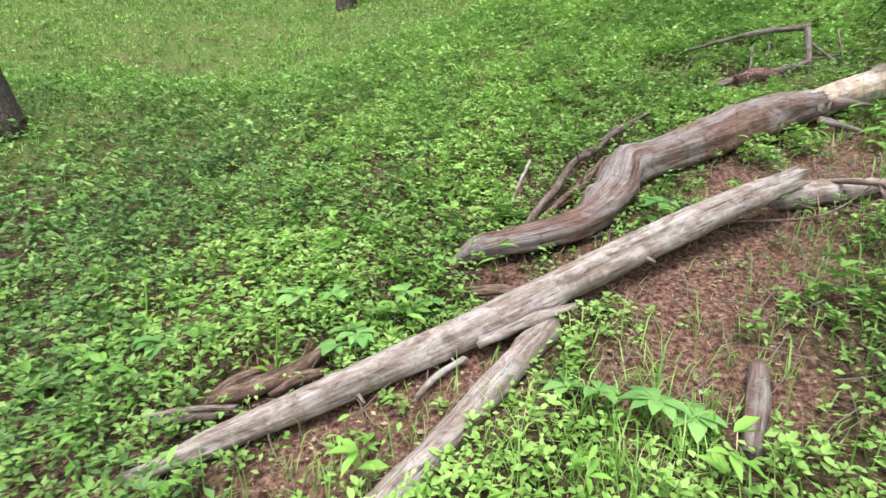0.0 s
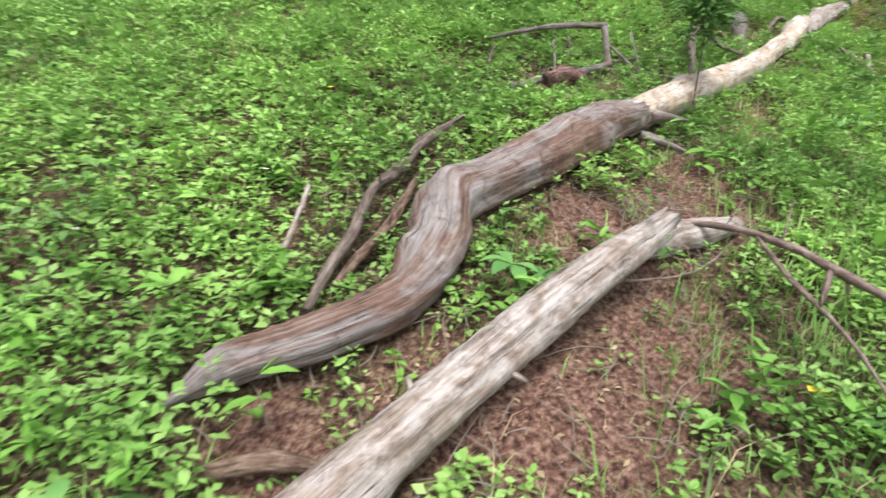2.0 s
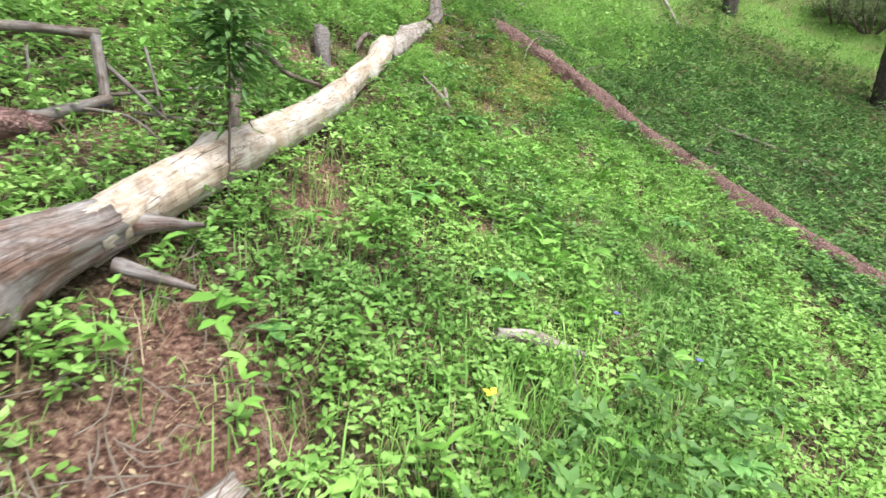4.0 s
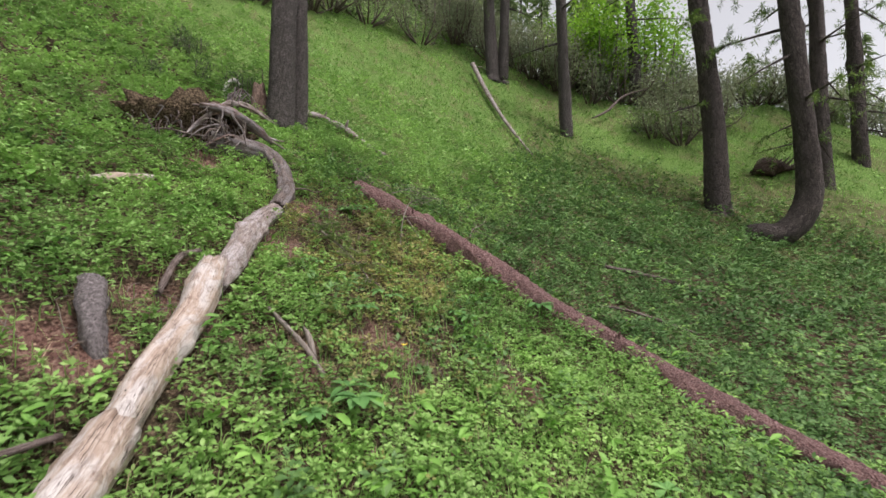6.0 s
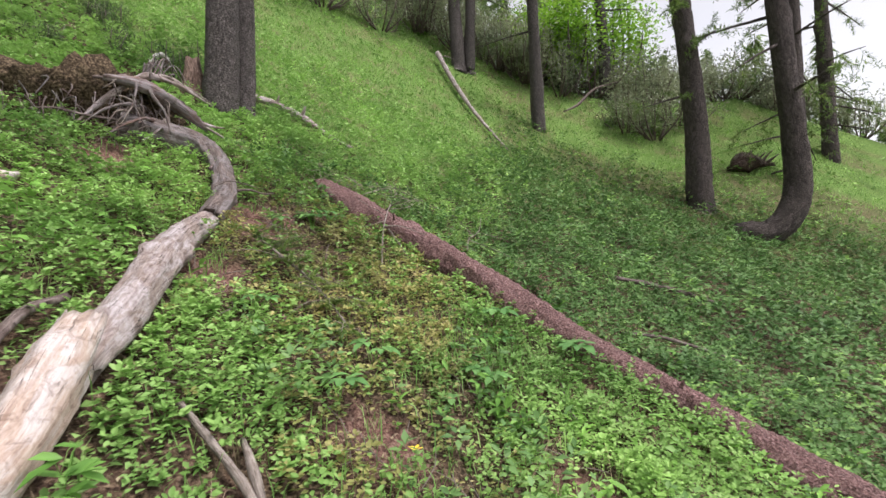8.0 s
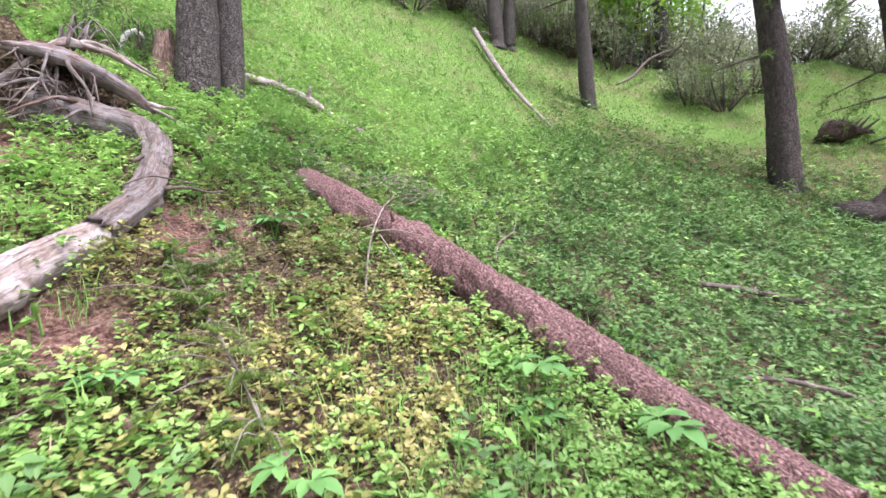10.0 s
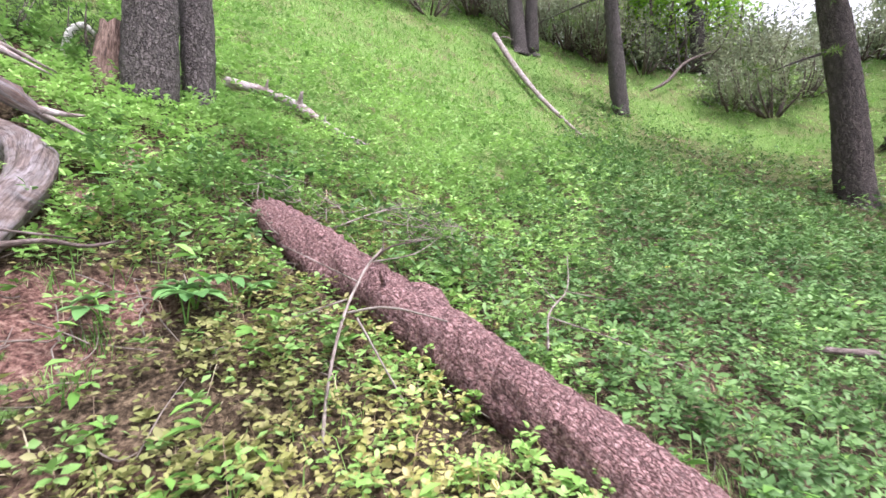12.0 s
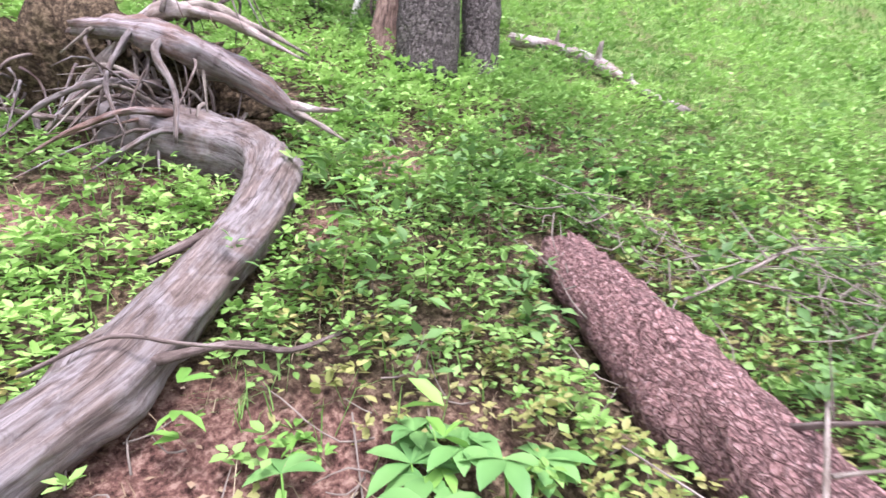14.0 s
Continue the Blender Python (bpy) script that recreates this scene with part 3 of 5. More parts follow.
log_thing("pale_log", "straight bleached barkless log lying on bare red earth", "log",
          [(-1.1, 1.67, .05, .03), (-.82, 1.77, .06, .055), (-.41, 1.9, .08, .068), (.05, 2.08, .08, .074), (.56, 2.25, .12, .08), (1.1, 2.43, .16, .08), (1.44, 2.52, .19, .07), (1.7, 2.58, .21, .058)],
          PALE, sides=30, step=.03, rough=.045, jag=.1, knots=5, flutes=.09, seed=2,
          stubs=((.28, -.5, .03, .009), (.4, -.7, .03, .008), (.72, -.4, .03, .012), (.64, 2.8, .03, .012)))
log_thing("mossy_log", "half-buried grey-brown log sunk in grass and earth", "log",
          [(.47, 2.08, .05, .06), (.26, 1.88, .04, .058), (.06, 1.66, .03, .057), (-.09, 1.51, .03, .06), (-.3, 1.3, .02, .06)], PALE, sides=14, rough=.08, seed=6, stubs=((.4, .8, .02, .008),))
WG = "pieces of dead wood"
for nm, lab, pts, mat in (
        ("split_stake", "pale split stake leaning against a log", [(.18, 2.03, .08, .024), (.39, 2.07, .11, .03), (.57, 2.1, .12, .012)], PALE),
        ("stick", "short pale broken stick on earth", [(-.08, 1.87, .02, .011), (.0, 1.95, .03, .015), (.1, 2.01, .03, .015)], PALE),
        ("wood_chunk", "weathered grey chunk of wood in grass", [(1.17, 1.73, .04, .034), (1.1, 1.6, .04, .042), (1.01, 1.45, .02, .03)], GREY),
        ("rotten_branch", "rotten brown branch under green plants", [(-1.26, 1.94, .05, .014), (-1.1, 1.9, .06, .02), (-.9, 1.91, .04, .02)], TWIG),
        ("rotten_branch", "rotten brown branch under green plants", [(-1.0, 2.0, .05, .022), (-.9, 2.07, .06, .03), (-.76, 2.13, .04, .024)], ROT),
        ("rotten_branch", "dark rotten branch beside a pale log", [(-.7, 1.97, .05, .018), (-.6, 2.02, .06, .026), (-.5, 2.06, .04, .016)], ROT),
        ("rotten_log", "crumbling red-brown rotten log beside a pale log", [(-0.98, 1.98, .06, .03), (-0.82, 2.00, .06, .042), (-0.65, 2.07, .06, .045), (-0.53, 2.17, .06, .03)], ROT),
        ("dead_branch", "pale dead branch among green plants", [(-1.28, 1.92, .08, .01), (-1.04, 1.92, .08, .014), (-0.84, 1.89, .08, .012)], TWIG_PALE),
        ("rotten_branch", "flat brown rotten branch on earth", [(.14, 2.44, .03, .024), (.28, 2.4, .04, .028), (.42, 2.34, .02, .022)], ROT),
        ("rotten_log", "crumbling tan log at the end of a pale log", [(1.74, 2.7, .05, .055), (1.93, 2.68, .06, .066), (2.1, 2.67, .06, .058), (2.26, 2.68, .05, .036)], PALE),
        ("broken_branch", "pale broken branch in undergrowth", [(.52, 3.4, .18, .01), (.47, 3.3, .14, .012), (.4, 3.18, .08, .012)], PALE),
        ("old_branch", "grey-brown branch lying behind the crooked trunk", [(1.41, 3.81, .16, .014), (1.13, 3.65, .14, .026), (.95, 3.47, .13, .028), (.79, 3.36, .12, .022), (.66, 3.14, .1, .026), (.56, 3.03, .08, .024), (.45, 2.88, .05, .02)], TWIG),
        ("old_branch", "dark bark branch lying behind the crooked trunk", [(1.0, 3.38, .1, .016), (.92, 3.29, .09, .02), (.81, 3.15, .08, .024), (.68, 3.06, .06, .024), (.56, 2.97, .03, .014)], ROT),
        ("short_log", "short pale log lying in tall grass", [(3.36, 2.48, .05, .028), (3.48, 2.35, .06, .032), (3.62, 2.2, .03, .022)], PALE),
        ("wood_chunk", "weathered grey stub of wood in grass", [(2.6, 1.95, .1, .02), (2.53, 1.88, .06, .03), (2.44, 1.81, .02, .026)], GREY),
        ("stump_log", "grey lichen-covered log end half sunk in earth", [(5.02, 5.14, 0.15, 0.012), (5.00, 5.11, 0.16, 0.055), (4.94, 5.03, 0.11, 0.075), (4.85, 4.92, 0.03, 0.07), (4.81, 4.85, -0.07, 0.05)], BARK_ASH),
        ("rotten_branch", "two-tone broken branch, pale split face", [(6.1, 6.6, .05, .03), (6.45, 6.57, .08, .042), (6.8, 6.54, .06, .03)], GOLD),
        ("stick", "pale dead stick on green undergrowth", [(5.78, 4.55, .08, .013), (5.62, 4.21, .08, .016), (5.49, 4.0, .05, .016)], TWIG_PALE),
        ("stick", "curved dead stick on green undergrowth", [(5.75, 4.28, .1, .012), (5.66, 4.2, .13, .018), (5.6, 4.12, .06, .014)], TWIG_PALE),
        ("dead_branch", "thin dark dead branch in green undergrowth", [(9.03, 2.47, .1, .012), (9.3, 2.1, .14, .017), (9.54, 1.75, .12, .018), (9.8, 1.2, .08, .014)], TWIG),
        ("mossy_branch", "long dead branch overgrown by bilberry", [(11.1, 2.23, .12, .025), (11.5, 1.7, .14, .035), (11.7, 1.36, .14, .035), (12.0, .5, .1, .028)], TWIG),
        ("dead_branch", "thin dead branch lying in green plants", [(6.0, 5.3, .08, .02), (5.7, 5.2, .12, .022), (5.35, 5.02, .06, .02)], TWIG),
        ("dead_branch", "thin dead branch lying across the trunk", [(7.75, 5.75, .22, .005), (7.88, 5.72, .25, .005), (8.0, 5.64, .235, .0045), (8.15, 5.57, .2, .003)], TWIG)):
    log_thing(nm, lab, "dead wood", pts, mat, WG, 12 if nm == "stump_log" else 9, .03, .22 if nm == "stump_log" else .12, .03, 1, int(pts[0][0] * 31) % 50, .06, ((.25, .9, .04, .006), (.55, 2.0, .05, .007), (.8, .5, .03, .005)) if nm == "old_branch" else ())


def branch_thing(name, label, main, twigs, mat, group=""):
    """A lying branch with its side twigs."""
    top = thing(name, label, "branch", group)
    part("stem", tube_mesh("stem", *laid(main), mat, 9, .04, .1, .01, 2, int(main[0][0] * 17) % 40, .04), top)
    for tw in twigs:
        part("side_twig", tube_mesh("side_twig", *laid(tw), mat, 6, .04, .1, 0, 0, int(tw[0][1] * 17) % 40), top)


branch_thing("dark_branch", "long dark reddish branch fallen over rotten wood", [(1.93, 2.8, .06, .0105), (2.02, 2.52, .18, .0135), (2.0, 2.27, .27, .0142), (1.97, 2.11, .31, .0157), (2.02, 1.91, .31, .0127), (2.05, 1.74, .31, .0127), (2.1, 1.58, .3, .0112)],
             ([(2.01, 2.4, .22, .0082), (1.93, 2.2, .22, .01), (1.9, 1.98, .2, .0067), (1.8, 1.72, .16, .0045)], [(1.97, 2.11, .31, .0105), (1.93, 2.09, .26, .0090), (1.91, 2.08, .22, .0045)], [(1.99, 2.07, .31, .01), (1.98, 2.05, .26, .0045)],
              [(2.0, 2.3, .27, .0037), (2.1, 2.36, .36, .0022)], [(2.02, 2.55, .16, .0045), (2.2, 2.62, .2, .0022)], [(1.5, 2.62, .02, .0060), (1.85, 2.5, .06, .0052), (2.1, 2.5, .2, .0022)]), BRANCH)
branch_thing("forked_dead_branch", "grey forked dead branch raised above plants", [(2.15, 5.05, .18, .012), (2.5, 4.85, .28, .02), (2.72, 4.72, .32, .024), (2.96, 4.62, .33, .026)],
             ([(2.95, 4.63, .33, .026), (2.92, 4.52, .2, .026), (2.9, 4.44, .08, .026)], [(2.92, 4.46, .1, .028), (2.6, 4.38, .1, .03), (2.35, 4.4, .08, .034), (2.05, 4.36, .06, .03), (1.65, 4.42, .03, .014)],
              [(2.94, 4.62, .24, .012), (3.05, 4.4, .12, .01), (3.12, 4.2, .04, .006)], [(2.6, 4.78, .2, .01), (2.45, 4.5, .1, .008), (2.3, 4.4, .03, .005)], [(2.2, 5.0, .14, .008), (2.0, 4.7, .08, .006), (1.95, 4.5, .03, .004)],
              [(3.15, 4.55, .3, .007), (3.12, 4.4, .16, .008), (3.08, 4.25, .04, .005)], [(2.9, 4.5, .1, .01), (3.3, 4.42, .14, .008), (3.7, 4.5, .08, .005)], [(3.0, 4.4, .06, .01), (3.25, 4.2, .08, .008), (3.5, 4.1, .04, .005)],
              [(2.75, 4.42, .1, .008), (2.9, 4.25, .12, .006), (3.0, 4.1, .03, .004)], [(2.4, 4.85, .2, .006), (2.42, 4.95, .3, .003)], [(2.7, 4.72, .24, .006), (2.66, 4.6, .12, .004)]), ASH)
log_thing("reddish_stub", "broken reddish end of a dead branch", "dead wood", [(2.3, 4.36, .08, .05), (2.45, 4.36, .1, .06), (2.58, 4.34, .08, .035)], BARK_RED, WG, 10, .03, .15, .05)

LARCH_LOG = [(9.24, 5.52, .06, .1), (9.03, 4.95, .1, .135), (8.84, 4.36, .1, .145), (8.62, 3.8, .1, .14), (8.27, 2.92, .1, .13), (7.95, 2.16, .1, .125), (7.61, 1.59, .09, .125), (7.43, .91, .08, .125), (7.2, .2, .06, .12)]
log_thing("larch_log", "straight fallen larch trunk with scaly red-brown bark", "fallen tree", LARCH_LOG, BARK_RED, sides=28, step=.035, rough=.11, jag=.05, knots=4, seed=8, flutes=.03,
          stubs=((.17, .9, .1, .012), (.5, .4, .07, .02), (.62, 1.2, .06, .02), (.65, 2.2, .07, .02), (.77, .4, .05, .016), (.38, 2.6, .05, .012), (.57, -.2, .12, .012)))
branch_thing("dry_twig", "bleached dry twigs fallen across the larch log", [(9.02, 4.68, .3, .005), (8.7, 4.62, .32, .006), (8.41, 4.57, .26, .006), (8.22, 4.53, .14, .0055), (8.12, 4.5, .02, .007)],
             ([(8.44, 4.58, .26, .0050), (8.59, 4.45, .28, .0050), (8.78, 4.2, .24, .0033)], [(8.46, 4.54, .25, .0050), (8.35, 4.31, .1, .0033)], [(8.8, 4.63, .32, .0044), (8.98, 4.5, .36, .0033), (9.25, 4.45, .4, .0017)],
              [(8.5, 4.6, .28, .0039), (8.35, 4.75, .2, .0022)], [(8.62, 4.6, .3, .0033), (8.45, 4.85, .4, .0017)]), TWIG_PALE)
branch_thing("dry_twig", "dry grey twig reaching over green plants", [(8.95, 3.9, .22, .0055), (9.25, 3.92, .25, .0055), (9.6, 3.86, .28, .004), (10.0, 3.88, .34, .002)],
             ([(9.2, 3.92, .25, .004), (9.32, 3.6, .24, .003), (9.5, 3.2, .2, .0015)], [(9.55, 3.86, .28, .003), (9.75, 3.6, .28, .0015)], [(9.4, 3.9, .26, .003), (9.6, 4.15, .32, .0015)]), TWIG_PALE)
branch_thing("dry_twig", "dry grey twigs tangled above the larch log", [(9.3, 5.1, .16, .006), (9.6, 5.0, .22, .006), (9.9, 4.95, .22, .004), (10.3, 4.8, .2, .002)],
             ([(9.5, 5.03, .2, .004), (9.7, 4.75, .22, .003), (10.0, 4.6, .2, .0015)], [(9.7, 4.98, .22, .004), (9.95, 5.2, .24, .002)], [(9.4, 5.06, .18, .004), (9.6, 5.3, .22, .002)], [(9.9, 4.95, .22, .003), (10.1, 4.7, .3, .0015)]), TWIG_PALE)
branch_thing("dry_twig", "thin dark twig standing up from the larch log", [(9.0, 4.75, .2, .01), (8.95, 4.6, .36, .0044), (9.05, 4.4, .46, .0022)], ([(8.97, 4.66, .3, .0027), (9.1, 4.7, .42, .0011)],), TWIG)
log_thing("mossy_fallen_log", "pale fallen trunk with broken reddish stubs", "log", [(11.73, 7.85, .09, .06), (11.95, 7.50, .12, .06), (11.97, 7.01, .12, .055), (11.91, 6.57, .06, .038), (11.86, 6.19, .06, .03)], PALE, WG, 14, .05, .1, .08, 2, 12, .05,
          stubs=((.5, 1.4, .16, .03), (.22, 1.2, .1, .02), (.72, 1.3, .05, .02)))
lean_top = thing("bleached_pole", "bleached thin dead trunk lying up the slope", "dead tree")
part("pole", tube_mesh("pole", [(24.45, 7.10, 11.47), (22.59, 6.12, 9.55), (20.62, 5.09, 7.81), (18.65, 4.05, 6.30)], [.1, .09, .06, .025], PALE, 9, .2, .06, .1, 1, 3), lean_top)
part("side_branch", tube_mesh("side_branch", [(24.2, 6.95, 11.15), (24.0, 6.7, 11.16), (23.8, 6.3, 10.89)], [.03, .02, .008], PALE, 6, .1), lean_top)

log_thing("bleached_root", "white bleached bent root beside the larches", "dead wood", [(10.4, 8.3, .34, .02), (10.36, 8.36, .38, .035), (10.28, 8.44, .28, .04), (10.24, 8.5, .02, .03)], BLEACH, WG, 8, .04)
log_thing("brown_stump", "low reddish brown stump beside the larches", "stump", [(10.0, 7.62, -.05, .15), (10.03, 7.64, .3, .12), (10.08, 7.66, .55, .08)], ROT, WG, 12, .05, .15, .08)
# ---- trees ----
def needle_spray(start, d, ln, count, size, mat_v):
    """Needles set round a twig."""
    u = rng.uniform(.08, 1, count)
    p = np.array(start) + np.outer(u * ln, d) + rng.normal(0, .012, (count, 3)) - np.outer(u * u * ln * .18, (0, 0, 1))
    return leaf_arrays(p, rng.uniform(0, 6.28, count), rng.normal(.1, .6, count), rng.uniform(.6, 1.2, count) * size, rng.uniform(.6, 1.2, count) * size * mat_v, .1, .1)


def tree(name, label, pts, radii, mat, branches=6, low=.25, reach=1.6, needles=60, size=.12, leafmat=None, seed=0, flare=1.5, kind="tree", drop=.3, needle_w=.16):
    """A standing tree: trunk with a flared foot, limbs, side twigs and needle sprays."""
    r = np.random.default_rng(seed)
    top = thing(name, label, kind, "forest trees")
    radii = list(radii)
    foot = Vector(pts[0]) - Vector((0, 0, .35))
    part("trunk", tube_mesh("trunk", [foot] + list(pts), [radii[0] * flare] + [radii[0] * 1.06] + radii[1:], mat, 18, .12, .05, 0, 4, seed, .05), top)
    line, rad = smooth_line(pts, radii, .1)
    sprays = []
    for k in range(branches):
        i = int((low + (1 - low) * (k + r.uniform(0, .8)) / branches) * (len(line) - 1))
        i = min(i, len(line) - 1)
        az = r.uniform(0, 6.28)
        ln = reach * r.uniform(.5, 1.1)
        d = np.array([math.cos(az), math.sin(az), r.uniform(-.35, .25)])
        p0 = line[i]
        pm = p0 + d * ln * .5 - np.array([0, 0, drop * .25 * ln])
        p1 = p0 + d * ln - np.array([0, 0, drop * ln * .6])
        r0 = min(rad[i] * .35, .045)
        part("limb", tube_mesh("limb", [p0, pm, p1], [r0, r0 * .6, r0 * .2], mat, 6, .15, .1, 0, 0, seed + k), top)
        for s in range(5):
            f = r.uniform(.25, 1)
            q = p0 + (pm - p0) * min(1, 2 * f) + (p1 - pm) * max(0, 2 * f - 1)
            dd = d * .5 + r.normal(0, .6, 3) - np.array([0, 0, .25])
            dd /= np.linalg.norm(dd)
            if needles:
                sprays.append(needle_spray(q, dd, ln * .35, needles, size, needle_w))
    if sprays and leafmat:
        part("foliage", mesh_of("foliage", *join(sprays), leafmat), top)
    return top


def up(x, y, h=14.0, dx=0.0, dy=0.0, bend=0.0):
    z = float(ground(x, y))
    return [(x, y, z), (x + dx * .25 - bend, y + dy * .25, z + h * .25), (x + dx * .6, y + dy * .6, z + h * .6), (x + dx, y + dy, z + h)]


tree("larch_tree", "thick grey larch trunk, one of a close pair", up(10.1, 7.3, 13, .6, -.2), (.21, .19, .15, .06), BARK_LIGHT, 7, .3, 1.4, 40, .1, NEEDLE, 1)
tree("larch_tree", "slimmer grey larch trunk, one of a close pair", up(10.62, 7.26, 12, .4, .1), (.145, .13, .1, .05), BARK_LIGHT, 6, .3, 1.2, 40, .1, NEEDLE, 2)
tree("larch_tree", "straight brown larch standing on the slope", [(22.7, 3.1, 7.71), (22.5, 3.2, 10.8), (22.35, 3.3, 13.4), (22.2, 3.5, 19)], (.24, .2, .175, .1), BARK_LIGHT, 9, .3, 2.2, 50, .16, LARCH, 3)
tree("larch_tree", "tall larch with double trunk on the ridge", [(25.2, 6.35, 11.2), (25.2, 6.5, 14), (25.1, 6.5, 17), (25, 6.5, 21)], (.28, .24, .2, .1), BARK_LIGHT, 8, .3, 2.0, 50, .16, LARCH, 4)
tree("larch_tree", "tall larch with double trunk on the ridge", [(25.4, 5.95, 11.0), (25.3, 5.8, 14), (25.2, 5.7, 17), (25, 5.6, 20)], (.24, .2, .17, .1), BARK_LIGHT, 8, .3, 2.0, 50, .16, LARCH, 5)
tree("larch_tree", "leaning dark larch with furrowed bark", [(19.6, -1.36, 4.49), (19.55, -1.25, 7.0), (19.5, -.98, 9.6), (19.4, -.75, 11.4), (19.2, -.3, 17)], (.36, .3, .275, .26, .16), BARK, 9, .22, 2.6, 70, .16, LARCH, 6)
tree("larch_tree", "hook-shaped larch with trunk bent at the foot", [(17.90, -1.86, 3.74), (17.90, -2.32, 3.65), (17.90, -2.85, 4.05), (17.90, -3.09, 4.90), (17.90, -3.00, 6.21), (17.90, -2.82, 8.08), (17.90, -2.65, 9.96), (17.90, -2.57, 12.57)],
     (.28, .32, .32, .3, .275, .25, .23, .13), BARK, 8, .35, 2.6, 70, .16, LARCH, 7, 1.0)
tree("larch_tree", "dark slender larch with drooping dead limbs", [(22.2, -5.2, 3.95), (22.1, -5.0, 7.4), (22.0, -4.85, 12), (21.9, -4.7, 17)], (.3, .25, .21, .1), BARK, 16, .1, 2.8, 70, .16, LARCH, 8)
tree("larch_tree", "dark slender larch with drooping dead limbs", [(24.8, -7.4, 4.5), (24.7, -7.2, 9), (24.5, -6.9, 13.4), (24.4, -6.7, 18)], (.28, .24, .2, .1), BARK, 16, .1, 2.8, 70, .16, LARCH, 9)
tree("larch_tree", "grey larch standing in dwarf pines", [(27.5, .1, 8.6), (27.3, .2, 12), (27.2, .4, 15), (27, .5, 20)], (.28, .25, .22, .1), BARK_LIGHT, 9, .3, 2.0, 50, .16, LARCH, 10)
tree("larch_tree", "thick brown larch foot at the meadow edge", up(-6.0, 6.85, 13, -5.0, .5), (.27, .24, .2, .1), BARK_LIGHT, 6, .3, 1.8, 40, .14, LARCH, 11)
for k, (x, y) in enumerate(((-9.6, 27.5), (-4.9, 23.4), (-24, 24), (2, 30), (9, 27), (-20, 30), (15, 24))):
    tree("larch_tree", "brown larch trunk at the top of the meadow", up(x, y, 14, .4, .2), (.42, .34, .25, .1), BARK_RED if k == 0 else BARK, 9, .25, 2.4, 50, .2, LARCH, 20 + k)


def shrub(name, label, x, y, h, wide, count, mat, size, seed, stems=9, bare_low=.25, wood=TWIG, kind="shrub", leaf_w=.28, group="shrubs"):
    """A many-stemmed bush: bent stems and a crown of single leaves or needle tufts, uneven and open."""
    r = np.random.default_rng(seed)
    z = float(ground(x, y))
    top = thing(name, label, kind, group)
    ps = []
    for k in range(stems):
        az, tilt = r.uniform(0, 6.28), r.uniform(.1, 1)
        e = np.array([x + math.cos(az) * wide * tilt, y + math.sin(az) * wide * tilt, z + h * r.uniform(.55, 1) * (1.1 - .45 * tilt)])
        b = np.array([x + math.cos(az) * .2, y + math.sin(az) * .2, z - .05])
        m = (b + e) / 2 + np.array([math.cos(az) * wide * .15, math.sin(az) * wide * .15, -h * .06])
        part("stem", tube_mesh("stem", [b, m, e], [.012 * h + .01, .008 * h + .006, .004], wood, 5, .3, .08, 0, 0, k), top)
        u = bare_low + (1 - bare_low) * r.uniform(0, 1, count // stems) ** .7
        base = b + (m - b) * np.minimum(1, 2 * u)[:, None] + (e - m) * np.maximum(0, 2 * u - 1)[:, None]
        ps.append(base + r.normal(0, 1, base.shape) * np.array([.16, .16, .1]) * wide * (.4 + u[:, None]))
    p = np.concatenate(ps)
    n = len(p)
    out = np.arctan2(p[:, 1] - y, p[:, 0] - x) + r.normal(0, 1, n)
    part("foliage", mesh_of("foliage", *leaf_arrays(p, out, r.normal(.35, .5, n), r.uniform(.6, 1.3, n) * size, r.uniform(.7, 1.3, n) * size * leaf_w), mat), top)
    return top


rs = random.Random(11)
for k in range(44):     # thicket of dwarf pine along the ridge and below it
    x, y = 27.6 + 2.4 * (k % 2) + rs.uniform(-.8, 1.2), -10 + k * .58 + rs.uniform(-.6, .6)
    shrub("dwarf_pine", "grey-green dwarf pine thicket paled for haze, with bare brown stems", x, y, rs.uniform(2.6, 4.2) * (.62 if y < 0 else 1), rs.uniform(1.4, 2.2), 1400, THICKET_HAZED, .22, 100 + k, leaf_w=.28, stems=14, bare_low=.3)
for k, (x, y, h, w) in enumerate(((24.4, -1.2, 2.3, 1.5), (25.6, -2.4, 2.4, 1.5), (24.6, -.2, 1.9, 1.2), (24.2, 9.4, 2.6, 1.6), (22.5, 11.2, 2.6, 1.6), (20, 12.4, 2.8, 1.7), (17.5, 13, 2.6, 1.6), (15, 13.8, 2.6, 1.8),
                                  (26.2, 8.4, 3, 1.8), (24.5, 12, 3.2, 1.8), (12.2, 14.2, 2.4, 1.5), (26.6, 3.6, 2.6, 1.6), (26.8, 4.8, 2.8, 1.6), (26.4, 2.2, 2.2, 1.5), (21.2, 12.2, 2.6, 1.7), (18.8, 13.2, 2.6, 1.7), (26.6, 6.6, 2.6, 1.5))):
    shrub("dwarf_pine", "grey-green dwarf pine bush paled for haze, with bare lower stems", x, y, h, w, 1400, THICKET_HAZED, .19, 140 + k, bare_low=.25, leaf_w=.26, stems=14)
for k, (x, y, h, w) in enumerate(((10.9, 9.9, .7, .35), (11.3, 10.3, .6, .3), (9.3, 9.3, .3, .3), (10.55, 8.3, .95, .4), (10.3, 8.75, .6, .5))):
    shrub("young_pine", "small dark green young pine on the meadow", x, y, h, w, 700, NEEDLE, .1, 170 + k, leaf_w=.14, stems=7, bare_low=.1)
